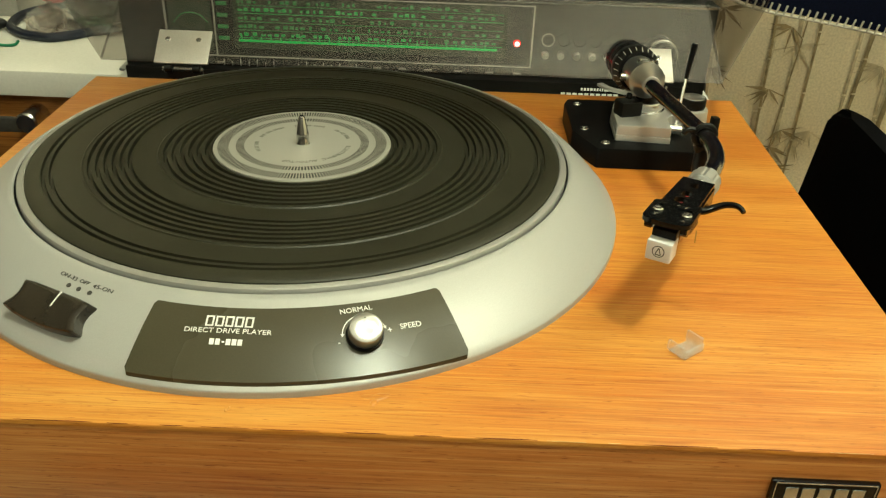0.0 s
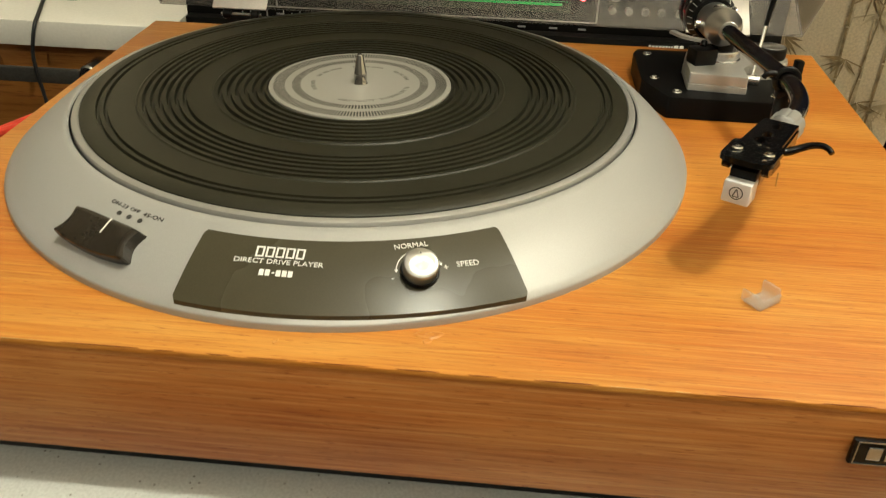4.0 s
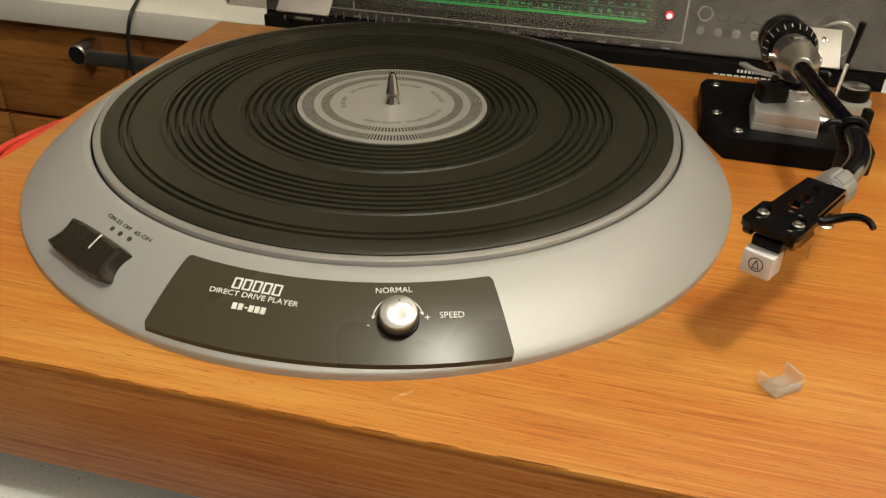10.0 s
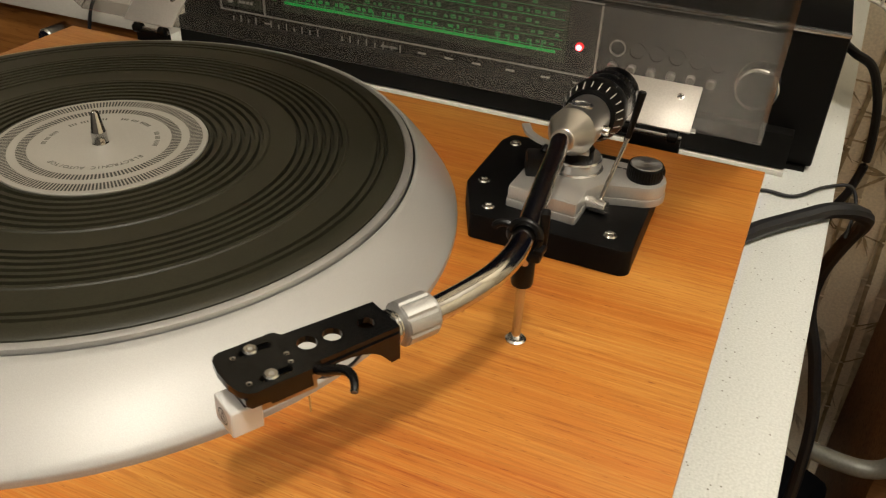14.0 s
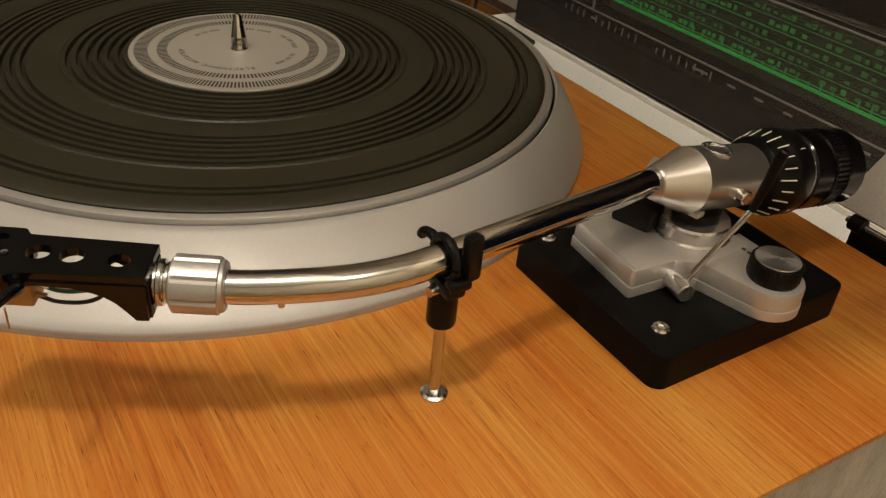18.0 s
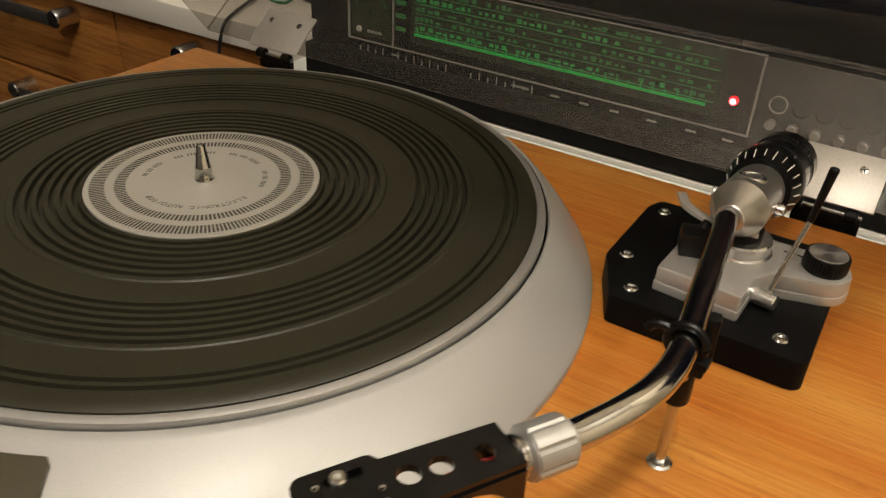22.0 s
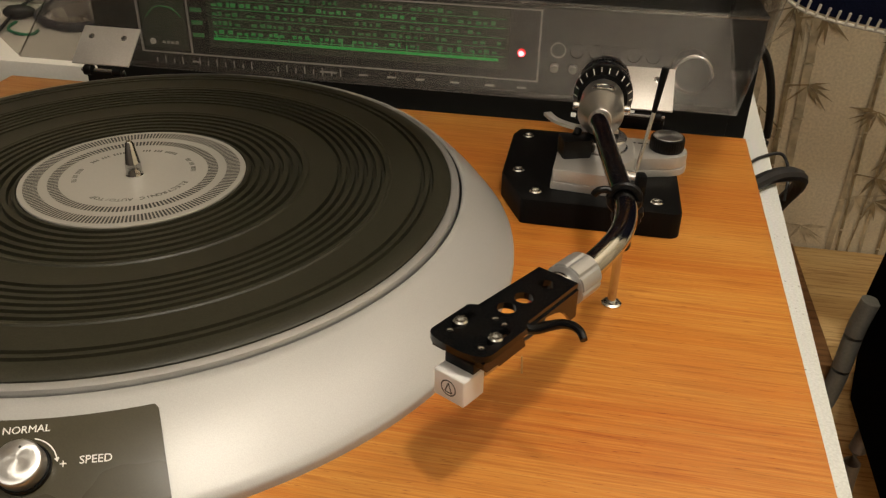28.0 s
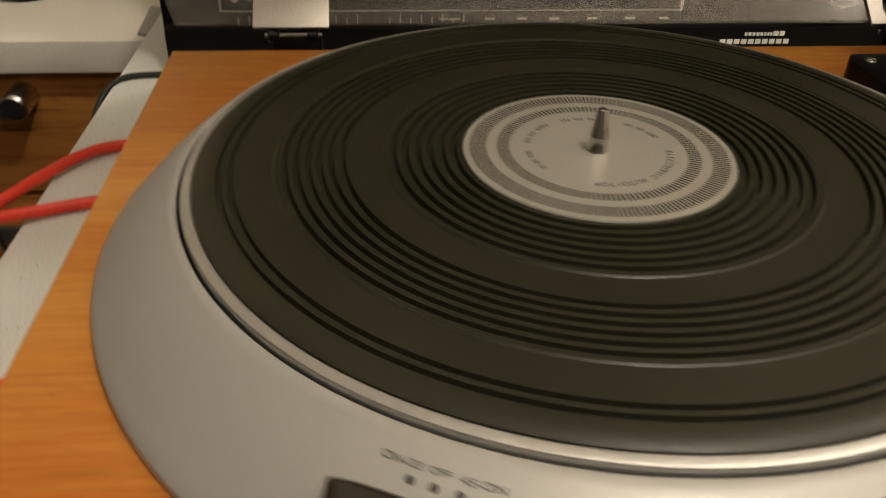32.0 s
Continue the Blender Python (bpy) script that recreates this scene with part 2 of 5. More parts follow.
FLOOR_WOOD = grained("floor_boards", (0.26, 0.15, 0.06), (0.38, 0.23, 0.10), (0.48, 0.31, 0.15), 0.45, 0.4, (2, 20, 20))
CEILING = speckled("ceiling_paint", (0.74, 0.71, 0.65), 0.8, 0.2, 0, 0.03, 200, 0.1, 3.0)
# wall colour kept dark to hold down room fill and reflections
DIM_WALL = speckled("darkened_wall", (0.13, 0.12, 0.11), 0.8, 0.2, 0, 0.05, 200, 0.1, 3.0)
RED_CLOTH = speckled("red_plastic", (0.45, 0.02, 0.02), 0.5, 0.4, 0, 0.1, 200, 0.1)

# counter: white with grey grit
COUNTER = material("speckled_worktop", (0.62, 0.62, 0.58), 0.38, 0, 0.45)
_v = node(COUNTER, "ShaderNodeTexVoronoi", Scale=260.0)
link(COUNTER, coords(COUNTER), _v.inputs["Vector"])
_n = node(COUNTER, "ShaderNodeTexNoise", Scale=120.0, Detail=2.0)
link(COUNTER, coords(COUNTER), _n.inputs["Vector"])
_a = ramp(COUNTER, _v.outputs["Distance"], [(0.10, (0.30, 0.28, 0.24)), (0.17, (1, 1, 1))])
_b = ramp(COUNTER, _n.outputs["Fac"], [(0.50, (0, 0, 0)), (0.60, (1, 1, 1))])
_c = mixed(COUNTER, _b, (1.0, 1.0, 1.0), _a)
_w = node(COUNTER, "ShaderNodeTexNoise", Scale=700.0, Detail=2.0)
link(COUNTER, coords(COUNTER), _w.inputs["Vector"])
_d = ramp(COUNTER, _w.outputs["Fac"], [(0.35, (0.57, 0.585, 0.56)), (0.65, (0.67, 0.685, 0.66))])
link(COUNTER, mixed(COUNTER, 1.0, _d, _c, "MULTIPLY"), bsdf(COUNTER).inputs["Base Color"])


def glowing(name, colour, strength):
    m = material(name, colour, 0.4)
    bsdf(m).inputs["Emission Color"].default_value = (*colour, 1)
    bsdf(m).inputs["Emission Strength"].default_value = strength
    return m


LED_RED = glowing("lit_red_lamp", (1.0, 0.035, 0.04), 75.0)
LED_RIM = glowing("red_lamp_rim", (0.9, 0.012, 0.02), 2.2)
DIAL_LINE = glowing("lit_green_line", (0.03, 0.70, 0.13), 0.17)
DIAL_MARK = glowing("lit_green_mark", (0.05, 0.50, 0.12), 0.075)
DIAL_DIM = glowing("dim_green_mark", (0.05, 0.32, 0.09), 0.038)
DIAL_BACK = glowing("dial_glass", (0.016, 0.028, 0.012), 0.14)


def clear(name, tint, gloss, rough=0.05, haze=0.05, sheen=0.0):
    """Thin clear plastic: gloss at the surface, a little dust haze and a broad soft sheen."""
    m = bpy.data.materials.new(name)
    m.use_nodes = True
    nt = m.node_tree
    nt.nodes.remove(nt.nodes["Principled BSDF"])
    t, g, mx = nt.nodes.new("ShaderNodeBsdfTransparent"), nt.nodes.new("ShaderNodeBsdfGlossy"), nt.nodes.new("ShaderNodeMixShader")
    t.inputs["Color"].default_value = (*tint, 1)
    g.inputs["Color"].default_value = (0.9, 0.9, 0.9, 1)
    g.inputs["Roughness"].default_value = rough
    d = nt.nodes.new("ShaderNodeBsdfDiffuse")
    d.inputs["Color"].default_value = (0.75, 0.74, 0.72, 1)
    mx2 = nt.nodes.new("ShaderNodeMixShader")
    mx2.inputs[0].default_value = haze
    lw, pw, sc = nt.nodes.new("ShaderNodeLayerWeight"), nt.nodes.new("ShaderNodeMath"), nt.nodes.new("ShaderNodeMath")
    lw.inputs["Blend"].default_value = 0.5
    pw.operation, sc.operation = "POWER", "MULTIPLY_ADD"
    pw.inputs[1].default_value = 5.0
    f0 = ((gloss - 1) / (gloss + 1)) ** 2
    sc.inputs[1].default_value, sc.inputs[2].default_value = 1 - f0, f0
    nt.links.new(lw.outputs["Facing"], pw.inputs[0])
    nt.links.new(pw.outputs[0], sc.inputs[0])
    nt.links.new(sc.outputs[0], mx.inputs[0])
    nt.links.new(t.outputs[0], mx2.inputs[1])
    nt.links.new(d.outputs[0], mx2.inputs[2])
    soft_gloss, mx3 = nt.nodes.new("ShaderNodeBsdfGlossy"), nt.nodes.new("ShaderNodeMixShader")
    soft_gloss.inputs["Color"].default_value = (0.85, 0.84, 0.82, 1)
    soft_gloss.inputs["Roughness"].default_value = 0.39
    mx3.inputs[0].default_value = sheen
    nt.links.new(mx2.outputs[0], mx3.inputs[1])
    nt.links.new(soft_gloss.outputs[0], mx3.inputs[2])
    nt.links.new(mx3.outputs[0], mx.inputs[1])
    nt.links.new(g.outputs[0], mx.inputs[2])
    nt.links.new(mx.outputs[0], nt.nodes["Material Output"].inputs["Surface"])
    return m


SMOKE = clear("smoked_acrylic", (0.78, 0.76, 0.74), 1.5, 0.10, 0.008)
# extra rough gloss stands for the lamp and ceiling reflected in the back wall
SMOKE_SHEEN = clear("sheeny_smoked_acrylic", (0.72, 0.70, 0.68), 1.5, 0.14, 0.006, 0.036)
CLEAR = clear("clear_plastic", (0.95, 0.94, 0.92), 1.5, 0.12, 0.20)


# ---- mesh helpers ----
def finish(bm, smooth=35):
    me = bpy.data.meshes.new("mesh")
    bmesh.ops.recalc_face_normals(bm, faces=bm.faces)
    bm.to_mesh(me)
    bm.free()
    if smooth:
        me.polygons.foreach_set("use_smooth", [True] * len(me.polygons))
        me.set_sharp_from_angle(angle=radians(smooth))
    return me


def thing(name, label, category, group="", kind="", at=(0, 0, 0)):
    ob = new(name)
    ob.empty_display_size = 0.01
    ob.location = at
    return tagged(ob, label, category, group, kind)


def part(name, bm, mat, parent, label="", kind="", smooth=35):
    me = finish(bm, smooth)
    me.materials.append(mat)
    ob = new(name, me)
    if parent is not None:
        ob.parent = parent
        off = Vector((0, 0, 0))
        p = parent
        while p is not None:
            off += p.location
            p = p.parent
        ob.location = -off if parent.type == "EMPTY" else Vector((0, 0, 0))
    return tagged(ob, label, kind=kind)


def solid(name, bm, mat, label, category, kind="", group="", smooth=35):
    me = finish(bm, smooth)
    me.materials.append(mat)
    return tagged(new(name, me), label, category, group, kind)


def box(lo, hi, bevel=0.0, seg=2, bm=None):
    tmp = bmesh.new()
    m = Matrix.Translation([(a + b) / 2 for a, b in zip(lo, hi)]) @ Matrix.Diagonal([b - a for a, b in zip(lo, hi)] + [1])
    bmesh.ops.create_cube(tmp, size=1.0, matrix=m)
    if bevel:
        bmesh.ops.bevel(tmp, geom=tmp.edges[:], offset=bevel, segments=seg, profile=0.6, affect="EDGES")
    return tmp if bm is None else join(bm, tmp)


def join(bm, other):
    me = bpy.data.meshes.new("tmp")
    other.to_mesh(me)
    other.free()
    bm.from_mesh(me)
    bpy.data.meshes.remove(me)
    return bm


def moved(bm, m):
    bmesh.ops.transform(bm, matrix=m, verts=bm.verts)
    return bm


def lathe(profile, n=96, cap=False, bm=None):
    """Turns a profile of (radius, height) round the z axis."""
    bm = bm or bmesh.new()
    rings = []
    for r, z in profile:
        if r < 1e-6:
            rings.append([bm.verts.new((0, 0, z))])
        else:
            rings.append([bm.verts.new((r * math.cos(2 * math.pi * i / n), r * math.sin(2 * math.pi * i / n), z)) for i in range(n)])
    for a, b in zip(rings, rings[1:]):
        for i in range(n):
            j = (i + 1) % n
            if len(a) == 1 and len(b) > 1:
                bm.faces.new((a[0], b[j], b[i]))
            elif len(b) == 1 and len(a) > 1:
                bm.faces.new((a[i], a[j], b[0]))
            elif len(a) > 1:
                bm.faces.new((a[i], a[j], b[j], b[i]))
    return bm


def along(a, b):
    """A pose whose z axis runs from a to b."""
    a, b = Vector(a), Vector(b)
    return Matrix.Translation(a) @ (b - a).to_track_quat("Z", "Y").to_matrix().to_4x4()


def rod(a, b, r, n=20, r2=None, bevel=0.0):
    length = (Vector(b) - Vector(a)).length
    r2 = r if r2 is None else r2
    e = bevel
    prof = [(0, 0), (r - e, 0), (r, e), (r2, length - e), (r2 - e, length), (0, length)] if e else [(0, 0), (r, 0), (r2, length), (0, length)]
    return moved(lathe(prof, n), along(a, b))


def smooth_path(points, steps=8):
    """Catmull-Rom through points."""
    p = [Vector(q) for q in points]
    p = [p[0] * 2 - p[1]] + p + [p[-1] * 2 - p[-2]]
    out = []
    for i in range(1, len(p) - 2):
        for s in range(steps):
            t = s / steps
            a, b, c, d = p[i - 1], p[i], p[i + 1], p[i + 2]
            out.append(0.5 * ((2 * b) + (c - a) * t + (2 * a - 5 * b + 4 * c - d) * t * t + (3 * b - a - 3 * c + d) * t ** 3))
    out.append(p[-2])
    return out


def tube(points, r, n=12, steps=8, ends=None):
    pts = smooth_path(points, steps)
    bm = bmesh.new()
    rings = []
    up = Vector((0, 0, 1))
    for i, q in enumerate(pts):
        d = (pts[min(i + 1, len(pts) - 1)] - pts[max(i - 1, 0)]).normalized()
        side = d.cross(up)
        if side.length < 0.05:
            side = d.cross(Vector((1, 0, 0)))
        side.normalize()
        v = side.cross(d)
        f = i / (len(pts) - 1)
        rr = r if ends is None else ends[0] + (ends[1] - ends[0]) * f
        rings.append([bm.verts.new(q + (side * math.cos(2 * math.pi * k / n) + v * math.sin(2 * math.pi * k / n)) * rr) for k in range(n)])
    for a, b in zip(rings, rings[1:]):
        for k in range(n):
            bm.faces.new((a[k], a[(k + 1) % n], b[(k + 1) % n], b[k]))
    bm.faces.new(rings[0][::-1])
    bm.faces.new(rings[-1])
    return bm


def slab(outline, z0, z1, bevel=0.0, seg=2):
    """A flat piece with that outline between two heights, its upper edge rounded."""
    bm = bmesh.new()
    vs = [bm.verts.new((x, y, z0)) for x, y in outline]
    face = bm.faces.new(vs)
    ext = bmesh.ops.extrude_face_region(bm, geom=[face])
    top = [v for v in ext["geom"] if isinstance(v, bmesh.types.BMVert)]
    bmesh.ops.translate(bm, vec=(0, 0, z1 - z0), verts=top)
    if bevel:
        edges = [e for e in bm.edges if all(abs(v.co.z - z1) < 1e-7 for v in e.verts)]
        bmesh.ops.bevel(bm, geom=edges, offset=bevel, segments=seg, profile=0.6, affect="EDGES")
    return bm


def rounded(outline, radii, n=5):
    """An outline with rounded corners; radii one for all or one each."""
    out = []
    m = len(outline)
    for i, q in enumerate(outline):
        r = radii[i] if isinstance(radii, (list, tuple)) else radii
        q, a, b = Vector(q), Vector(outline[i - 1]), Vector(outline[(i + 1) % m])
        if r <= 0:
            out.append(tuple(q))
            continue
        u, v = (a - q).normalized(), (b - q).normalized()
        ang = math.acos(max(-1, min(1, u.dot(v))))
        d = min(r / math.tan(ang / 2), (a - q).length * 0.49, (b - q).length * 0.49)
        p0, p1 = q + u * d, q + v * d
        for k in range(n + 1):
            t = k / n
            out.append(tuple((1 - t) ** 2 * p0 + 2 * t * (1 - t) * q + t * t * p1))
    return out


def lettering(text, height, thick=0.00012):
    """Flat letters with a little depth, centred on the origin, in the xy plane."""
    cu = bpy.data.curves.new("letters", "FONT")
    cu.body, cu.size, cu.align_x, cu.align_y, cu.extrude = text, height * 1.38, "CENTER", "CENTER", thick
    cu.resolution_u = 3
    ob = bpy.data.objects.new("letters", cu)
    scene.collection.objects.link(ob)
    dg = bpy.context.evaluated_depsgraph_get()
    me = bpy.data.meshes.new_from_object(ob.evaluated_get(dg))
    bm = bmesh.new()
    bm.from_mesh(me)
    bpy.data.objects.remove(ob)
    bpy.data.curves.remove(cu)
    bpy.data.meshes.remove(me)
    return bm

# ---- setting ----
COUNTER_Z = -0.080
XL, XR, YF, YB = -0.1903, 0.2912, -0.2080, 0.1755   # plinth
FLOOR_Z = -0.98


def plane_box(name, lo, hi, mat, label, category):
    return solid(name, box(lo, hi), mat, label, category, "structure", smooth=0)


plane_box("floor", (-2.2, -2.4, FLOOR_Z - 0.05), (2.4, 0.95, FLOOR_Z), FLOOR_WOOD, "brown wooden floor of the room", "floor")
plane_box("ceiling", (-2.2, -2.4, 1.92), (2.4, 0.95, 1.97), CEILING, "plain white ceiling", "ceiling")
plane_box("wall_north", (-2.2, 0.95, FLOOR_Z), (2.4, 1.05, 1.92), WALL_PAPER, "cream wallpaper with grey-brown bamboo print", "wall")
plane_box("wall_south", (-2.2, -2.5, FLOOR_Z), (2.4, -2.4, 1.92), DIM_WALL, "unseen wall, coloured dark to cut fill and reflections", "wall")
plane_box("wall_west", (-2.3, -2.4, FLOOR_Z), (-2.2, 0.95, 1.92), DIM_WALL, "side wall, coloured dark to cut fill and reflections", "wall")
plane_box("wall_east", (2.4, -2.4, FLOOR_Z), (2.5, 0.95, 1.92), WALL_PAPER, "cream side wall", "wall")

# worktop on which everything stands
worktop = thing("worktop", "white grey-speckled laminate worktop with square edges", "worktop", at=(0.03, 0.2, COUNTER_Z))
part("top", slab([(-0.2785, -0.2355), (0.3250, -0.2355), (0.3780, 0.94), (-0.2640, 0.94)], COUNTER_Z - 0.038, COUNTER_Z, 0.0015), COUNTER, worktop)
part("cabinet_side", box((0.300, -0.20, FLOOR_Z), (0.318, 0.93, COUNTER_Z - 0.038)), CABINET_WOOD, worktop)
part("cabinet_side", box((-0.262, -0.20, FLOOR_Z), (-0.244, 0.93, COUNTER_Z - 0.038)), CABINET_WOOD, worktop)
part("drawer_front", box((-0.244, -0.212, FLOOR_Z + 0.1), (0.300, -0.194, COUNTER_Z - 0.042), 0.002), GREY_TUBE, worktop)

# cabinet with drawers further back
cabinet = thing("drawer_cabinet", "brown wooden drawer cabinet with white worktop and metal bar handles", "cabinet", at=(-0.7, 0.7, FLOOR_Z))
CY = 0.50
DARK_BAR = speckled("dark_metal_bar", (0.10, 0.095, 0.085), 0.4, 0.5, 0.6, 0.1, 300, 0.05)
part("worktop_slab", box((-1.095, CY - 0.02, -0.135), (-0.28, 0.945, -0.104), 0.003), WHITE_LAM, cabinet, "white laminate top")
part("carcass", box((-1.09, CY + 0.018, FLOOR_Z), (-0.285, 0.94, -0.1352)), CABINET_WOOD, cabinet)
for col in range(2):
    x1 = -0.290 - col * 0.415
    for z0, z1 in ((-0.268, -0.139), (-0.44, -0.274), (-0.66, -0.446), (-0.96, -0.666)):
        d = part("drawer_front", box((x1 - (0.385 if col else 0.411), CY - 0.002, z0), (x1, CY + 0.017, z1), 0.0015), CABINET_WOOD, cabinet)
        hz = z1 - 0.026
        hx = x1 - (0.150 if col else 0.189)
        part("bar", box((hx - 0.062, CY - 0.036, hz - 0.009), (hx + 0.062, CY - 0.029, hz + 0.009), 0.002), DARK_BAR, d, "dark flat bar")
        for s in (-1, 1):
            part("handle_post", rod((hx + s * 0.068, CY - 0.038, hz + 0.003), (hx + s * 0.068, CY - 0.001, hz + 0.003), 0.013, 20, bevel=0.002), STEEL, d)

# ---- record player plinth ----
plinth = thing("turntable_plinth", "orange wood-veneered turntable plinth with worn front edge", "turntable", at=(0.05, 0, COUNTER_Z))
XF = XR - 0.0022                      # the right side leans out a little towards the back
XBK = XR + 0.0062


def right_x(y):
    return XF + (XBK - XF) * (y - YF) / (YB - YF)


part("top_board", slab([(XL, YF), (XF, YF), (XBK, YB), (XL, YB)], -0.0020, 0.0, 0.0006), WOOD_TOP, plinth)
part("front_board", box((XL, YF + 0.0004, -0.0535), (XF - 0.0004, YF + 0.016, -0.0022), 0.0004), WOOD_FRONT, plinth)
part("side_board", slab([(right_x(YF + 0.0165) - 0.017, YF + 0.0165), (right_x(YF + 0.0165) - 0.0006, YF + 0.0165), (XBK - 0.0006, YB), (XBK - 0.017, YB)], -0.0535, -0.0022), SIDE_GREY, plinth, "bare grey side board")
part("side_board", box((XL + 0.0006, YF + 0.0165, -0.0535), (XL + 0.017, YB, -0.0022), 0.0006), WOOD_FRONT, plinth)
part("back_board", box((XL + 0.0175, YB - 0.016, -0.0535), (XR - 0.0175, YB, -0.0022)), BLACK, plinth)
part("base_tray", box((XL + 0.028, YF + 0.0185, -0.0765), (XR - 0.030, YB - 0.02, -0.0538), 0.002), BLACK, plinth, "black plastic base tray")
part("corner_foot", box((XBK - 0.034, YB - 0.034, COUNTER_Z), (XBK - 0.006, YB - 0.004, -0.0538), 0.003), GREY_TUBE, plinth, "dull grey corner foot")
for x, y in ((XL + 0.06, YF + 0.06), (XR - 0.06, YF + 0.06), (XL + 0.06, YB - 0.06), (XR - 0.06, YB - 0.06)):
    part("foot", rod((x, y, COUNTER_Z), (x, y, -0.0767), 0.02, 24), BLACK, plinth)
# the metal eye at the front corner and the black cap by the edge
ring = smooth_path([(math.cos(a) * 0.0028, 0, math.sin(a) * 0.0028) for a in [2 * math.pi * i / 12 for i in range(13)]], 2)
part("screw_eye", moved(tube(ring, 0.0011, 8, 1), Matrix.Translation((-0.1868, YF - 0.001, -0.0575))), STEEL, plinth, "small steel screw eye")
part("eye_shank", rod((-0.1868, YF - 0.001, -0.0550), (-0.1868, YF + 0.004, -0.0538), 0.0011, 8), STEEL, plinth)
STUD_TAB = speckled("dark_red_putty", (0.10, 0.014, 0.010), 0.35, 0.5, 0, 0.2, 500, 0.2)
for cx, side in ((-0.1845, 1), (0.2860, -1)):
    cap = thing("rubber_stud", "small round black rubber cap on the plinth corner", "stud", "caps on the plinth", at=(cx, -0.1885, 0))
    part("stud_head", moved(lathe([(0, 0.0), (0.0058, 0.0), (0.0066, 0.001), (0.0062, 0.0034), (0.0045, 0.0046), (0, 0.0050)], 28), Matrix.Translation((cx, -0.1885, 0))), BLACK, cap)
    part("stud_tab", moved(box((-0.0018, -0.0030, 0), (0.0018, 0.0030, 0.0016), 0.0006), pose(cx + side * 0.0078, -0.1872, 0, 0, 0, 20 * side)), STUD_TAB, cap, "dark red putty")

# maker's badge: a black plate with a silver line and a bright bar where the name stands
badge = thing("name_badge", "small black metal badge with silver border on the plinth front", "badge", at=(0.231, YF, -0.019))
part("backing", box((0.2105, YF - 0.0022, -0.0245), (0.2515, YF + 0.0002, -0.0130), 0.0008), GLOSS_BLACK, badge)
for lo, hi in (((0.2118, -0.0138), (0.2502, -0.01345)), ((0.2118, -0.0240), (0.2502, -0.02365)), ((0.2118, -0.0240), (0.21215, -0.01345)), ((0.24985, -0.0240), (0.2502, -0.01345))):
    part("border", box((lo[0], YF - 0.0025, lo[1]), (hi[0], YF - 0.0021, hi[1])), ALU, badge)
for i in range(5):
    part("bright_bar", box((0.2160 + i * 0.0063, YF - 0.0026, -0.0216), (0.2208 + i * 0.0063, YF - 0.0021, -0.0158), 0.0003), ALU, badge, "bright raised bar")

# chips and knocks near the front edge
for i, (x, y, r) in enumerate(((0.0560, -0.1872, 0.0022), (0.0600, -0.1868, 0.0026), (0.0585, -0.1905, 0.0018), (0.0030, -0.1975, 0.0012))):
    prof = [(r, 0.0), (r * 0.75, 0.00035), (r * 0.3, 0.00015), (0, 0.0001)]
    b = lathe(prof, 14)
    for v in b.verts:
        v.co.x *= 1.5 + 0.4 * math.sin(i * 2.1)
        v.co.y *= 0.8
    solid("veneer_blister", moved(b, pose(x, y, 0.00002, 0, 0, 25 * i)), WOOD_TOP, "small raised knock in the wood veneer", "blister", "structure", "knocks in the veneer")


CHIP_DARK = speckled("old_red_stain", (0.16, 0.030, 0.012), 0.6, 0.2, 0, 0.2, 500, 0.2)
CHIP_PALE = speckled("bare_edge", (0.62, 0.46, 0.26), 0.6, 0.2, 0, 0.2, 500, 0.2)
rnd = random.Random(7)
x = XL + 0.02
while x < XF - 0.034:
    ln = rnd.uniform(0.004, 0.030)
    dark = rnd.random() < 0.62
    w = rnd.uniform(0.0003, 0.0007) if dark else rnd.uniform(0.0002, 0.0005)
    pts = [(x, YF + 0.0004), (x + ln * 0.3, YF + 0.0002), (x + ln, YF + 0.0004), (x + ln * 0.75, YF + w), (x + ln * 0.25, YF + w * 0.8)]
    part("edge_chip", slab(pts, -0.0006, 0.00012), CHIP_DARK if dark else CHIP_PALE, plinth, "worn spot on the front edge")
    x += ln + rnd.uniform(0.002, 0.014)

# ---- motor surround: a skewed cone of satin aluminium ----
R_IN, Z_IN, R_OUT, Z_OUT, Y_OUT = 0.1520, 0.0226, 0.1772, 0.0034, -0.0136


def cone(angle, s, lift=0.0):
    """A point of the surround: s 0 at the platter, 1 at its foot; lift along the normal."""
    r, yc, z = R_IN + (R_OUT - R_IN) * s, Y_OUT * s, Z_IN + (Z_OUT - Z_IN) * s
    z += 0.0016 * math.sin(math.pi * s)
    c, sn = math.cos(angle), math.sin(angle)
    w = math.hypot(R_OUT - R_IN, Z_IN - Z_OUT)
    nr, nz = (Z_IN - Z_OUT) / w, (R_OUT - R_IN) / w
    return Vector((r * c + nr * lift * c, r * sn + yc + nr * lift * sn, z + nz * lift))


def cone_at(angle, r, lift=0.0):
    """The point of the surround at that bearing and distance from the spindle."""
    px, py = r * math.cos(angle), r * math.sin(angle)
    lo, hi = -0.1, 1.2
    for _ in range(30):
        mid = (lo + hi) / 2
        if math.hypot(px, py - Y_OUT * mid) > R_IN + (R_OUT - R_IN) * mid:
            lo = mid
        else:
            hi = mid
    return cone(math.atan2(py - Y_OUT * lo, px), lo, lift)


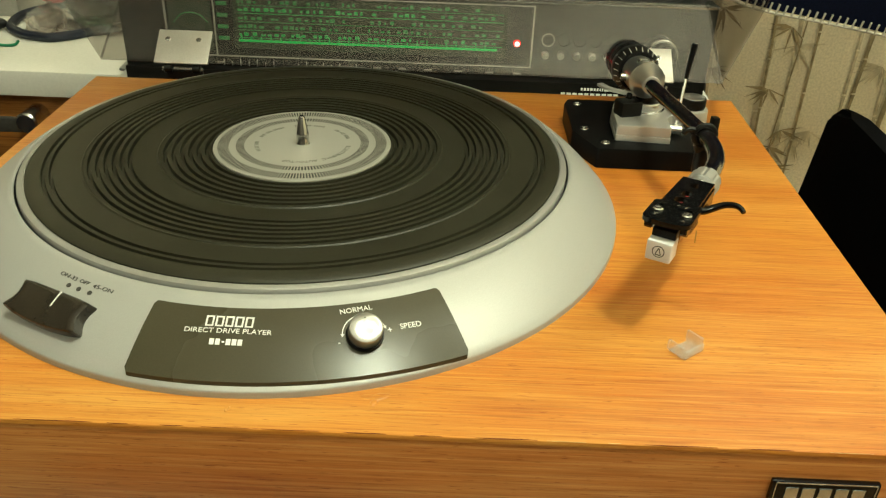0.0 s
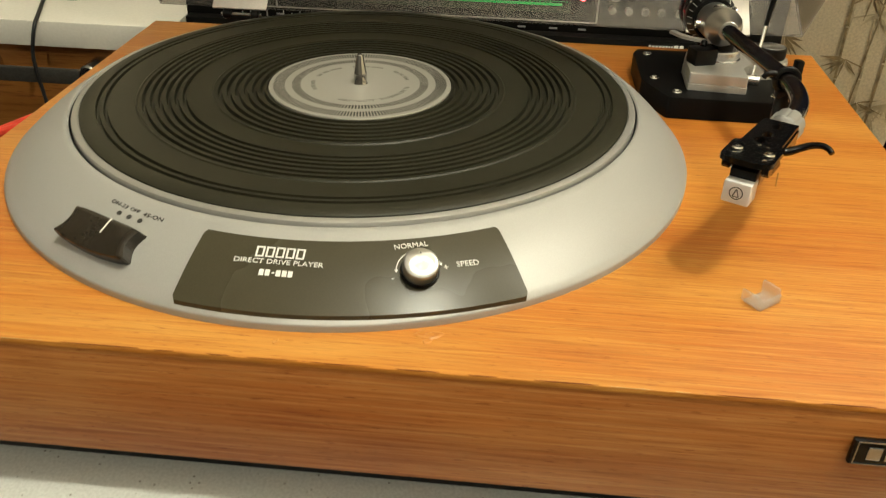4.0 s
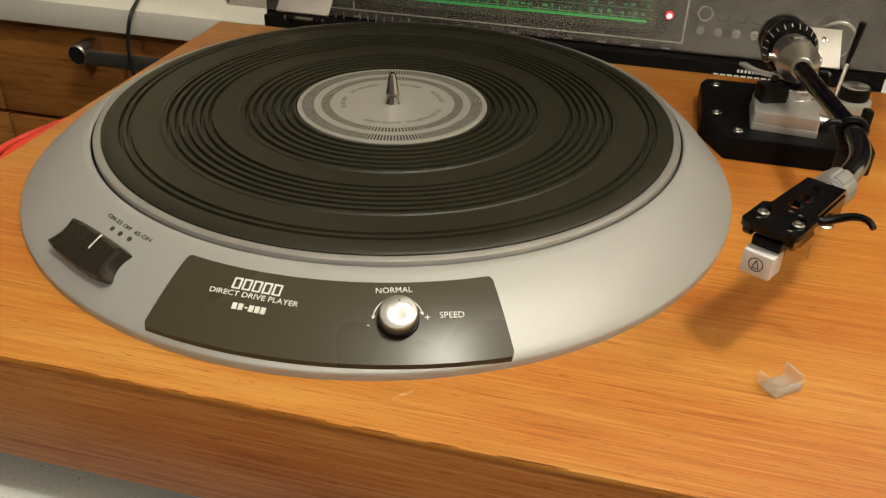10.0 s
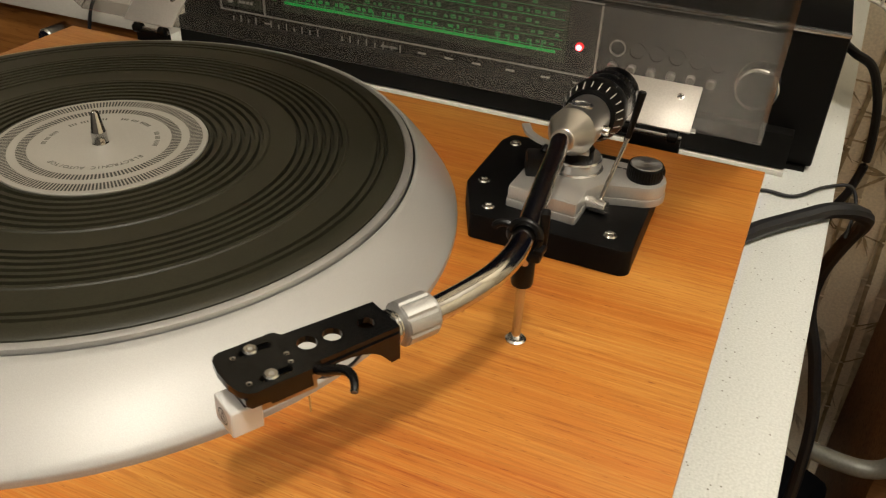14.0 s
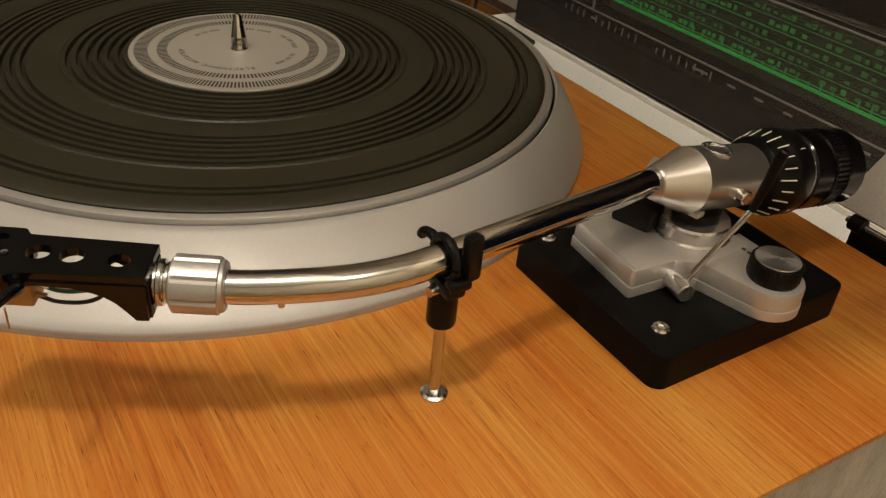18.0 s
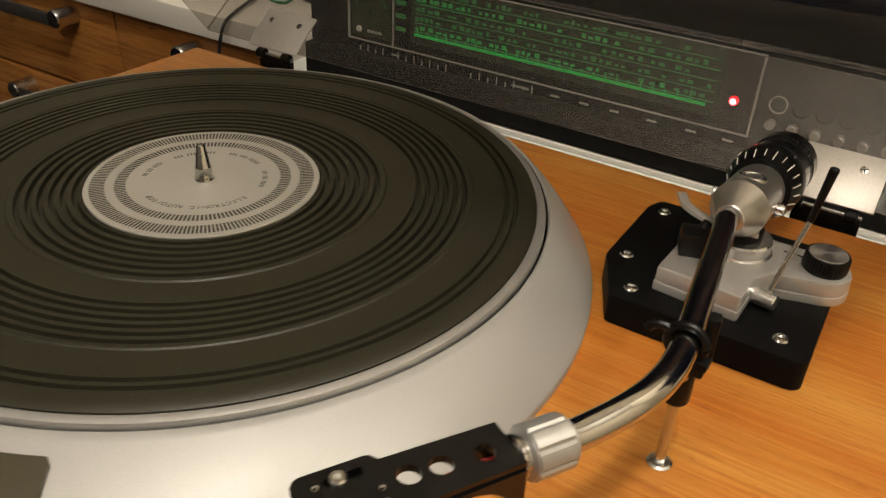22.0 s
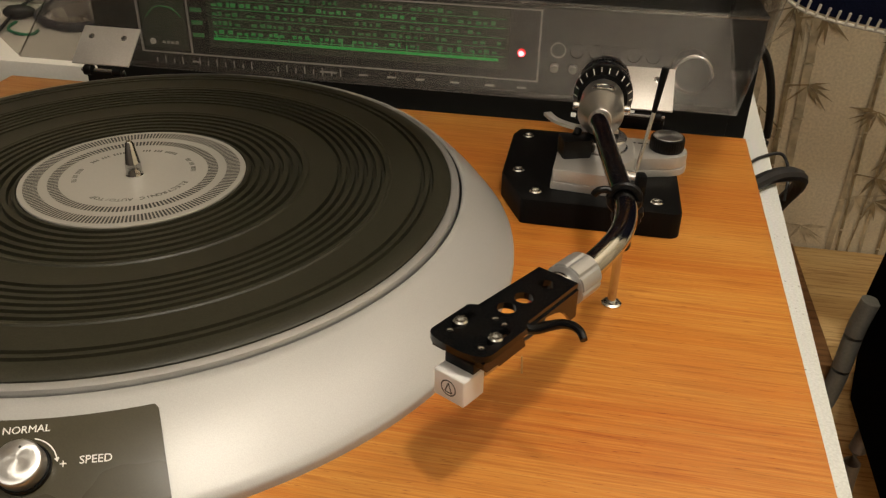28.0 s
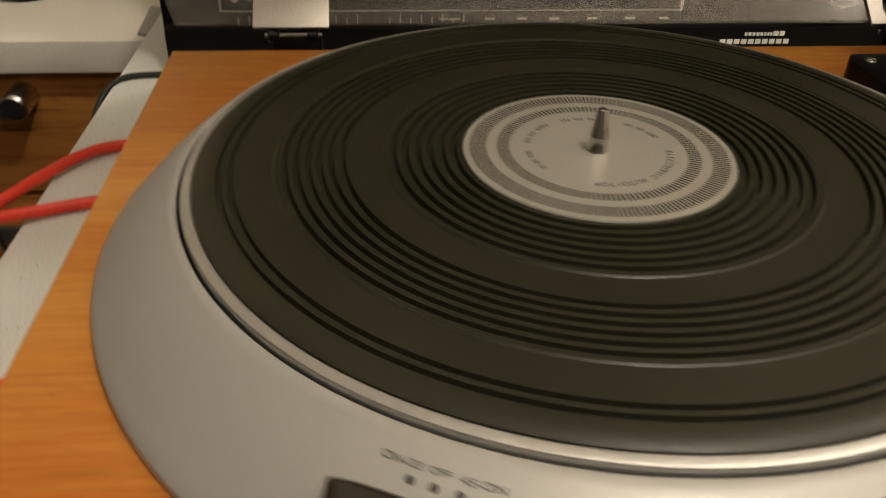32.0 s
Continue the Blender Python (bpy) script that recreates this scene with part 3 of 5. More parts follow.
def cone_pose(deg, r, lift=0.0):
    """A frame on the surround: x along the rim, y up the slope, z outwards."""
    a = radians(deg)
    o = cone_at(a, r, lift)
    x = (cone_at(a + 0.01, r, lift) - cone_at(a - 0.01, r, lift)).normalized()
    y = (cone_at(a, r - 0.002, lift) - cone_at(a, r + 0.002, lift)).normalized()
    z = x.cross(y).normalized()
    y = z.cross(x)
    m = Matrix((x, y, z)).transposed().to_4x4()
    m.translation = o
    return m


motor = thing("motor_surround", "satin silver conical surround of a direct drive turntable", "turntable", at=(0, 0, 0))
bm = bmesh.new()
N = 160
prof = [(None, (R_IN - 0.0010, Z_IN - 0.0010)), (None, (R_IN - 0.0004, Z_IN - 0.0001))] + [(k / 12, None) for k in range(13)]
rings = []
for s, rz in prof:
    row = []
    for i in range(N):
        a = 2 * math.pi * i / N
        row.append(bm.verts.new(cone(a, s) if rz is None else (rz[0] * math.cos(a), rz[0] * math.sin(a), rz[1])))
    rings.append(row)
for dz, dr in ((0.0028, 0.0004), (0.0020, 0.0005), (0.0, 0.0005)):
    rings.append([bm.verts.new(((R_OUT + dr) * math.cos(2 * math.pi * i / N), (R_OUT + dr) * math.sin(2 * math.pi * i / N) + Y_OUT, dz)) for i in range(N)])
for a, b in zip(rings, rings[1:]):
    for i in range(N):
        bm.faces.new((a[i], b[i], b[(i + 1) % N], a[(i + 1) % N]))
part("cone", bm, SILVER, motor, smooth=50)
# separate black wall puts the shade of the platter gap into colour
part("inner_wall", lathe([(R_IN - 0.0013, 0.0030), (R_IN - 0.0013, Z_IN - 0.0013), (R_IN - 0.0010, Z_IN - 0.0009)], 128), BLACK, motor, "inner wall of the well, blackened for the gap's shade")
part("well_floor", lathe([(0, 0.003), (R_IN - 0.0013, 0.003)], 96), BLACK, motor)


def patch(deg0, deg1, r0, r1, lift, n=28, k=6, corner=0.0):
    """A curved plate lying on the surround, with walls down to it."""
    bm = bmesh.new()
    grid = []
    for i in range(n + 1):
        f = i / n
        row = []
        for j in range(k + 1):
            g = j / k
            # rounded corners: pull the ends in
            e = 0.0
            if corner:
                d = min(f, 1 - f) * radians(deg1 - deg0) * (r0 + r1) / 2
                if d < corner:
                    e = corner - math.sqrt(max(0, corner ** 2 - (corner - d) ** 2))
            rr = r0 + e + (r1 - r0 - 2 * e) * g
            row.append(bm.verts.new(cone_at(radians(deg0 + (deg1 - deg0) * f), rr, lift)))
        grid.append(row)
    for i in range(n):
        for j in range(k):
            bm.faces.new((grid[i][j], grid[i][j + 1], grid[i + 1][j + 1], grid[i + 1][j]))
    rim = [grid[i][0] for i in range(n + 1)] + [grid[n][j] for j in range(1, k + 1)] + [grid[i][k] for i in range(n - 1, -1, -1)] + [grid[0][j] for j in range(k - 1, 0, -1)]
    low = []
    for v in rim:
        low.append(bm.verts.new(v.co + Vector((0, 0, -lift * 1.6 - 0.0008))))
    for i in range(len(rim)):
        j = (i + 1) % len(rim)
        bm.faces.new((rim[i], rim[j], low[j], low[i]))
    return bm


panel = thing("speed_panel", "dark olive control panel with white print on the surround", "control panel", at=tuple(cone_at(radians(-81), 0.173)))
part("plate", patch(-102.4, -59.6, 0.1592, 0.1882, 0.0017, 120, 8, 0.0016), OLIVE, panel, smooth=30)
LIFT = 0.00185


def print_on(text, height, deg, r, mat, parent, name, turn=0.0, lift=LIFT, wide=1.0, shift=(0, 0)):
    b = lettering(text, height)
    moved(b, cone_pose(deg, r, lift) @ pose(shift[0], shift[1], 0, 0, 0, turn) @ Matrix.Diagonal((wide, 1, 1, 1)))
    return part(name, b, mat, parent, smooth=0)


# the maker's name and the type number are bars of their size; the rest is lettered
for i in range(5):
    w = 0.0033
    print_bar = bmesh.new()
    for lo, hi in (((-w / 2, -0.0024), (-w / 2 + 0.0007, 0.0024)), ((w / 2 - 0.0007, -0.0024), (w / 2, 0.0024)), ((-w / 2 + 0.0007, 0.0018), (w / 2 - 0.0007, 0.0024)), ((-w / 2 + 0.0007, -0.0024), (w / 2 - 0.0007, -0.0018))):
        box((*lo, -0.0001), (*hi, 0.00012), 0.0, 2, print_bar)
    part("white_bar", moved(print_bar, cone_pose(-90.6, 0.1654, LIFT) @ pose(-0.0080 + i * 0.0040, 0, 0)), PRINT_WHITE, panel)
print_on("DIRECT DRIVE PLAYER", 0.0022, -90.6, 0.1694, PRINT_WHITE, panel, "print", 0, LIFT, 1.16)
for i, (x, w) in enumerate(((-0.0056, 0.0018), (-0.0032, 0.0018), (-0.0010, 0.0010), (0.0010, 0.0018), (0.0034, 0.0018), (0.0057, 0.0018))):
    hh = 0.0003 if i == 2 else 0.0013
    part("white_bar", moved(box((x - w / 2, -hh, -0.0001), (x + w / 2, hh, 0.00012)), cone_pose(-90.6, 0.1738, LIFT)), PRINT_WHITE, panel)
KD, KR = -72.45, 0.1734
print_on("NORMAL", 0.0024, KD - 0.5, KR - 0.0110, PRINT_WHITE, panel, "print", 2)
print_on("SPEED", 0.0025, KD + 6.5, KR - 0.0008, PRINT_WHITE, panel, "print", -3)
print_on("+", 0.0028, KD + 3.5, KR - 0.0004, PRINT_WHITE, panel, "print", 0)
print_on("-", 0.0030, KD - 3.5, KR + 0.0018, PRINT_WHITE, panel, "print", 0)
for a0, a1 in ((106, 170), (80, 18)):
    b = bmesh.new()
    m = cone_pose(KD, KR, LIFT)
    prev = None
    for i in range(15):
        a = radians(a0 + (a1 - a0) * i / 14)
        q = [b.verts.new(m @ Vector((math.cos(a) * rr, math.sin(a) * rr, 0.0001))) for rr in (0.0089, 0.0093)]
        if prev:
            b.faces.new((prev[0], prev[1], q[1], q[0]))
        prev = q
    a = radians(a1)
    d = 0.0014 if a1 > a0 else -0.0014
    tri = [(math.cos(a) * rr, math.sin(a) * rr) for rr in (0.0083, 0.0099)]
    tip = (math.cos(a) * 0.0091 - math.sin(a) * d, math.sin(a) * 0.0091 + math.cos(a) * d)
    b.faces.new([b.verts.new(m @ Vector((*q, 0.0001))) for q in (*tri, tip)])
    part("arrow", b, PRINT_WHITE, panel, smooth=0)
knob = part("knob_skirt", moved(lathe([(0, 0), (0.0077, 0), (0.0077, 0.0010), (0.0074, 0.0014), (0, 0.0014)], 48), cone_pose(KD, KR, 0.0018)), BLACK, panel)
kb = part("speed_knob", moved(lathe([(0.0068, 0.0013), (0.0070, 0.0018), (0.0070, 0.0061), (0.0067, 0.0066), (0.0064, 0.0068), (0.003, 0.00675), (0, 0.00675)], 64), cone_pose(KD, KR, 0.0018)), SPUN, panel, "turned aluminium speed knob")
part("index_dot", moved(lathe([(0, 0.0001), (0.0004, 0.0001)], 10), cone_pose(KD, KR, 0.0018) @ pose(0.0004, 0.0044, 0.0068)), PRINT_DARK, kb)

# rocking power and speed switch
switch = thing("power_switch", "dark brown dished rocker switch with white index line", "switch", at=tuple(cone_at(radians(-117.2), 0.1735)))
bm = bmesh.new()
n, k = 32, 16
top, low = [], []
for i in range(n + 1):
    f = i / n * 2 - 1
    rt, rl = [], []
    for j in range(k + 1):
        g = j / k * 2 - 1
        half = 6.75 - 0.9 * (1 - g * g) + 0.15 * g
        ff, gg = f * (1 - 0.045 * g ** 8), g * (1 - 0.10 * f ** 8)      # rounded corners
        deg = -117.1 + ff * half
        rr = 0.1741 + gg * (0.0064 + 0.0010 * (1 - f * f))
        edge = max(abs(f), abs(g))
        h = 0.0042 + 0.0026 * f * f - 0.0014 * (max(0.0, edge - 0.84) / 0.16) ** 2
        rt.append(bm.verts.new(cone_at(radians(deg), rr, h)))
        rl.append(cone_at(radians(deg + f * 0.12), rr + g * 0.0002, -0.0003))
    top.append(rt)
    low.append(rl)
for i in range(n):
    for j in range(k):
        bm.faces.new((top[i][j], top[i][j + 1], top[i + 1][j + 1], top[i + 1][j]))
idx = [(i, 0) for i in range(n + 1)] + [(n, j) for j in range(1, k + 1)] + [(i, k) for i in range(n - 1, -1, -1)] + [(0, j) for j in range(k - 1, 0, -1)]
lv = [bm.verts.new(low[i][j]) for i, j in idx]
for q in range(len(idx)):
    w = (q + 1) % len(idx)
    bm.faces.new((top[idx[q][0]][idx[q][1]], top[idx[w][0]][idx[w][1]], lv[w], lv[q]))
BROWN = speckled("dark_brown_plastic", (0.024, 0.019, 0.013), 0.17, 0.45, 0, 0.08, 900, 0.04)
part("rocker", bm, BROWN, switch, smooth=50)
part("index_line", moved(box((-0.00035, -0.0037, -0.0002), (0.00035, 0.0037, 0.00025)), cone_pose(-116.6, 0.1702, 0.0041)), PRINT_WHITE, switch, "white index line")
marks = thing("switch_marks", "dark printed dots and words beside the switch", "marking", at=tuple(cone_at(radians(-116), 0.162)))
for d in (-118.1, -116.0, -113.8):
    part("dot", moved(lathe([(0, 0.0002), (0.0011, 0.0002), (0.0011, -0.0001)], 16), cone_pose(d + 0.2, 0.1629, 0.0001)), PRINT_DARK, marks)
print_on("ON-33", 0.0020, -119.2, 0.1594, PRINT_DARK, marks, "print", 0, 0.0001, 1.3)
print_on("OFF", 0.0018, -115.8, 0.1594, PRINT_DARK, marks, "print", 0, 0.0001, 1.25)
print_on("45-ON", 0.0020, -112.0, 0.1596, PRINT_DARK, marks, "print", 0, 0.0001, 1.35)

# ---- platter, mat and label ----
platter = thing("platter", "aluminium turntable platter with polished rim", "platter", at=(0, 0, 0.01))
part("rim", lathe([(0, 0.0075), (0.1468, 0.0075), (0.1472, 0.0085), (0.1474, 0.0168), (0.1496, 0.0184), (0.1499, 0.0190), (0.1499, 0.0226), (0.1494, 0.0235), (0.1482, 0.0239), (0.1464, 0.0240), (0.1463, 0.0233), (0, 0.0233)], 160), RIM_ALU, platter)
spindle = part("spindle", lathe([(0.0040, 0.0266), (0.0036, 0.0272), (0.0036, 0.0322), (0.0035, 0.0326), (0.0033, 0.0330), (0.0018, 0.0420), (0.0012, 0.0428), (0, 0.0430)], 32), CHROME, platter, "tapered chrome spindle")
mat_thing = thing("platter_mat", "black ribbed rubber platter mat with concentric grooves", "mat", at=(0, 0, 0.0234))
Z0 = 0.0258
prof = [(0.0005, 0.0234), (0.1456, 0.0234), (0.1459, 0.0238), (0.1458, 0.0243)]


def grooves(r_hi, r_lo, count, depth, base):
    step = (r_hi - r_lo) / count
    for i in range(count):
        r = r_hi - i * step
        yield (r, base)
        yield (r - step * 0.30, base)
        yield (r - step * 0.40, base - depth)
        yield (r - step * 0.72, base - depth)
        yield (r - step * 0.82, base)


prof += [(0.1450, Z0 - 0.0010), (0.1425, Z0 - 0.0003), (0.1402, Z0)]
prof += list(grooves(0.1389, 0.1311, 2, 0.0018, Z0))
prof += [(0.1308, Z0), (0.1186, Z0 - 0.0002), (0.1181, Z0 + 0.0001), (0.1178, Z0 + 0.0003), (0.1174, Z0 + 0.0003), (0.1169, Z0)]
prof += list(grooves(0.1166, 0.0920, 6, 0.0026, Z0))
prof += [(0.0918, Z0 - 0.0002), (0.0800, Z0 - 0.0004), (0.0795, Z0 - 0.0001), (0.0792, Z0 + 0.0002), (0.0788, Z0 + 0.0002), (0.0783, Z0)]
prof += list(grooves(0.0780, 0.0512, 6, 0.0026, Z0 - 0.0001))
prof += [(0.0510, Z0), (0.0506, Z0 - 0.0002), (0.0503, Z0 - 0.0009), (0.0005, Z0 - 0.0009)]
part("ribbed_sheet", lathe(prof, 192), RUBBER, mat_thing, smooth=25)

label = thing("strobe_label", "round silver label plate with strobe marks and printed words", "label", at=(0, 0, 0.0250))
LZ = 0.0264
part("disc", lathe([(0, 0.0250), (0.0498, 0.0250), (0.0501, 0.0258), (0.0498, LZ), (0.0042, LZ), (0.0040, LZ - 0.0004), (0, LZ - 0.0004)], 120), LABEL_GREY, label)
part("outer_band", lathe([(0.0412, LZ + 0.00008), (0.0477, LZ + 0.00008)], 120), LABEL_BAND, label, "tan strobe band")
part("inner_band", lathe([(0.0326, LZ + 0.00008), (0.0376, LZ + 0.00008)], 120), LABEL_BAND, label, "tan strobe band")
STROBE_INK = material("strobe_ink", (0.022, 0.020, 0.016), 0.5)
for r0, r1, count in ((0.0414, 0.0475, 180), (0.0328, 0.0374, 133)):
    b = bmesh.new()
    for i in range(count):
        a, w = 2 * math.pi * i / count, math.pi * 0.54 / count
        b.faces.new([b.verts.new((math.cos(a + s * w) * r, math.sin(a + s * w) * r, LZ + 0.00016)) for s, r in ((-1, r0), (-1, r1), (1, r1), (1, r0))])
    part("strobe_ring", b, STROBE_INK, label, kind="stuff", smooth=0)


INK_GREY = material("worn_ink", (0.10, 0.095, 0.075), 0.5)


def ring_text(text, r, deg, height, parent):
    step = height * 0.95
    b = bmesh.new()
    for i, ch in enumerate(text):
        if ch == " ":
            continue
        a = radians(deg) - (i - (len(text) - 1) / 2) * step / r
        m = Matrix.Translation((math.cos(a) * r, math.sin(a) * r, LZ + 0.0001)) @ pose(0, 0, 0, 0, 0, math.degrees(a) - 90)
        join(b, moved(lettering(ch, height, 0.00004), m))
    part("ring_print", b, INK_GREY, parent, smooth=0)


ring_text("ELECTRONIC AUTO/TOP", 0.0262, -55, 0.0026, label)
for a0, a1 in ((20, 55), (72, 112), (126, 168), (182, 214)):
    b = bmesh.new()
    for i in range(13):
        if i in (5, 9):
            continue
        a = radians(a0 + (a1 - a0) * i / 13)
        w = radians((a1 - a0) / 13 * 0.27)
        b.faces.new([b.verts.new((math.cos(a + s * w) * r, math.sin(a + s * w) * r, LZ + 0.0001)) for s, r in ((-1, 0.0250), (-1, 0.0273), (1, 0.0273), (1, 0.0250))])
    part("worn_print", b, INK_GREY, label, smooth=0)

# ---- arm board and arm base ----
board = thing("arm_board", "black cast arm board with a cut corner and four screws", "arm board", at=(0.208, 0.08, 0))
OUT = [(0.1755, 0.0405), (0.2480, 0.0400), (0.2510, 0.0430), (0.2500, 0.1290), (0.1660, 0.1290), (0.1625, 0.1200), (0.1625, 0.0690)]
part("board", slab(rounded(OUT, [0.003, 0.005, 0.004, 0.005, 0.004, 0.01, 0.008]), 0.0002, 0.0132, 0.0012), BLACK_CRINKLE, board)


def screw(x, y, z, r, parent):
    m = Matrix.Translation((x, y, z))
    s = part("screw", moved(lathe([(r, -0.0004), (r, 0.0006), (r * 0.85, 0.0012), (r * 0.55, 0.0014), (r * 0.5, 0.0008), (0, 0.0007)], 20), m), STEEL, parent, "steel screw")
    return s


for x, y in ((0.1712, 0.1172), (0.1706, 0.0718), (0.1813, 0.0492), (0.2391, 0.0499)):
    screw(x, y, 0.0132, 0.0030, board)

arm = thing("tonearm", "chrome J-shaped tonearm with black headshell and counterweight", "tonearm", at=(0.211, 0.088, 0.0134))
BX, BY = 0.2105, 0.0885
base = rounded([(0.1882, 0.0545), (0.2220, 0.0515), (0.2228, 0.0690), (0.2290, 0.0780), (0.2280, 0.1020), (0.1930, 0.0990), (0.1895, 0.0850)], [0.0015, 0.0015, 0.003, 0.002, 0.004, 0.006, 0.004])
low_base = [(0.2080 + (x - 0.2080) * 1.02, 0.0760 + (y - 0.0760) * 1.02) for x, y in base]
part("lower_plate", slab(low_base, 0.0134, 0.0172, 0.0004), ALU_CAST, arm, "thin lower base plate")
part("base_plate", slab(base, 0.0174, 0.0238, 0.0014), ALU_CAST, arm, "cast aluminium base")
lugs = []
for i in range(13):
    a = radians(-70 + 160 * i / 12)
    lugs.append((0.2430 + 0.0115 * math.cos(a), 0.0925 + 0.0115 * math.sin(a)))
lug = [(0.2250, 0.0755)] + lugs + [(0.2190, 0.1040)]
low_lug = [(0.236 + (x - 0.236) * 1.02, 0.092 + (y - 0.092) * 1.03) for x, y in lug]
part("lower_lug", slab(low_lug, 0.0134, 0.0170, 0.0004), ALU_CAST, arm)
part("side_lug", slab(lug, 0.0172, 0.0236, 0.0016), ALU_CAST, arm, "cast aluminium arm of the base")
kx, ky = 0.2437, 0.0925
kn = part("bias_knob", moved(lathe([(0, 0.0236), (0.0083, 0.0236), (0.0085, 0.0242), (0.0085, 0.0300), (0.0081, 0.0306), (0.0077, 0.0307), (0.0077, 0.0302), (0, 0.0302)], 48), Matrix.Translation((kx, ky, 0))), BLACK, arm, "black ribbed bias knob")
part("knob_face", moved(lathe([(0.0076, 0.0304), (0.0073, 0.0309), (0.002, 0.0310), (0, 0.0310)], 40), Matrix.Translation((kx, ky, 0))), SPUN, kn, "spun aluminium face")
for i in range(40):
    a = 2 * math.pi * i / 40
    part("rib", rod((kx + 0.0083 * math.cos(a), ky + 0.0083 * math.sin(a), 0.0246), (kx + 0.0083 * math.cos(a), ky + 0.0083 * math.sin(a), 0.0298), 0.00035, 6), BLACK, kn)
for i in range(4):
    part("worn_print", box((0.2235 + i * 0.003, 0.0960, 0.0236), (0.2257 + i * 0.003, 0.0972, 0.02372)), PRINT_DARK, arm)
part("pillar", moved(lathe([(0.0136, 0.0236), (0.0138, 0.0240), (0.0128, 0.0246), (0.0128, 0.0290), (0.0122, 0.0298), (0.0090, 0.0300), (0, 0.0300)], 48), Matrix.Translation((BX, BY, 0))), ALU, arm, "turned aluminium pillar")
part("lift_block", moved(box((-0.0075, -0.006, 0.0232), (0.0075, 0.006, 0.0335), 0.002), pose(0.1975, 0.0745, 0, 0, 0, 20)), BLACK, arm, "black lift block")
crescent = smooth_path([(0.1815, 0.0975, 0), (0.1870, 0.0885, 0), (0.1965, 0.0825, 0), (0.2075, 0.0805, 0), (0.2180, 0.0820, 0)], 5)
inner, outer = [], []
for i, q in enumerate(crescent):
    d = (crescent[min(i + 1, len(crescent) - 1)] - crescent[max(i - 1, 0)]).normalized()
    outer.append((q.x + d.y * 0.0020, q.y - d.x * 0.0020))
    inner.append((q.x - d.y * 0.0020, q.y + d.x * 0.0020))
part("lift_rest", slab(outer + inner[::-1], 0.0344, 0.0362, 0.0004), ALU_CAST, arm, "curved flat lift rest")
part("lift_pin", rod((0.1975, 0.0765, 0.033), (0.1985, 0.0795, 0.0352), 0.002, 12), BLACK, arm)
# lift lever
part("lever_hub", rod((0.2170, 0.0700, 0.0170), (0.2325, 0.0668, 0.0170), 0.0034, 20, bevel=0.0004), ALU, arm)
part("lever_rod", rod((0.2284, 0.0690, 0.0180), (0.2345, 0.0852, 0.0470), 0.0010, 10), STEEL, arm)
part("lever_grip", rod((0.2341, 0.0844, 0.0452), (0.2368, 0.0872, 0.0678), 0.0013, 12, r2=0.0019, bevel=0.0005), BLACK, arm, "black lever grip")

TZ = 0.0488
# bearing housing, counterweight
housing = [(0, 0), (0.0053, 0), (0.0057, 0.0004), (0.0112, 0.0148), (0.0114, 0.0152), (0.0113, 0.0156), (0.0112, 0.0300), (0.0110, 0.0455), (0.0104, 0.0466), (0, 0.0468)]
BACK = Vector((0.018, 1.0, -0.135)).normalized()
H0 = Vector((0.2082, 0.0658, 0.0462))
part("bearing_housing", moved(lathe(housing, 64), along(H0, H0 + BACK)), ALU_TURNED, arm, "turned aluminium bearing housing", smooth=8)
q = H0 + BACK * 0.0310
for s in (-1, 1):
    part("bearing_screw", rod(q + Vector((s * 0.0100, 0, -0.001)), q + Vector((s * 0.0146, 0, -0.001)), 0.0026, 20, bevel=0.0004), STEEL, arm)
part("top_screw", moved(lathe([(0.0056, -0.003), (0.0056, 0.0002), (0.0051, 0.0006), (0.0042, 0.0006), (0.0040, 0.0001), (0, 0.0000)], 32), Matrix.Translation(H0 + BACK * 0.0275 + Vector((0, 0, 0.0109))) @ pose(0, 0, 0, -8, 0, 0)), ALU, arm, "round screw set in the housing")
part("yoke", moved(lathe([(0.0085, 0.0300), (0.0085, 0.0330), (0.0085, 0.0336), (0.0062, 0.0344), (0, 0.0344)], 32), pose(BX, BY, 0)), BLACK, arm, "black bearing yoke")
c0 = H0 + BACK * 0.0470
dial = part("force_dial", moved(lathe([(0.0090, 0), (0.0130, 0.0003), (0.0156, 0.0086), (0.0159, 0.0096), (0.0159, 0.0165), (0.0151, 0.0180), (0, 0.0180)], 64), along(c0, c0 + BACK)), BLACK, arm, "black tracking-force dial with white marks")
frame_c = along(c0, c0 + BACK)
for i in range(22):
    a = 2 * math.pi * i / 22
    m = frame_c @ pose(0, 0, 0, 0, 0, math.degrees(a)) @ pose(0.01440, 0, 0.0046, 0, 18.5, 0)
    part("tick", moved(box((-0.0002, -0.00022, -0.0034 if i % 2 == 0 else -0.0018), (0.00025, 0.00022, 0.0030)), m), PRINT_WHITE, dial)
for i in range(4):
    a = 2 * math.pi * (i * 2.75 + 1) / 11
    m = frame_c @ pose(0, 0, 0, 0, 0, math.degrees(a)) @ pose(0.0160, 0, 0.0128, 0, 90, 0) @ pose(0, 0, 0, 0, 0, 90)
    part("numeral", moved(lettering(str(i), 0.0026, 0.0001), m), PRINT_WHITE, dial, smooth=0)
band_a = part("bright_band", moved(lathe([(0.0120, 0.0181), (0.0144, 0.0181), (0.0144, 0.0202), (0.0120, 0.0202)], 56), along(c0, c0 + BACK)), ALU, arm, "bright metal band")
w0 = c0 + BACK * 0.0203
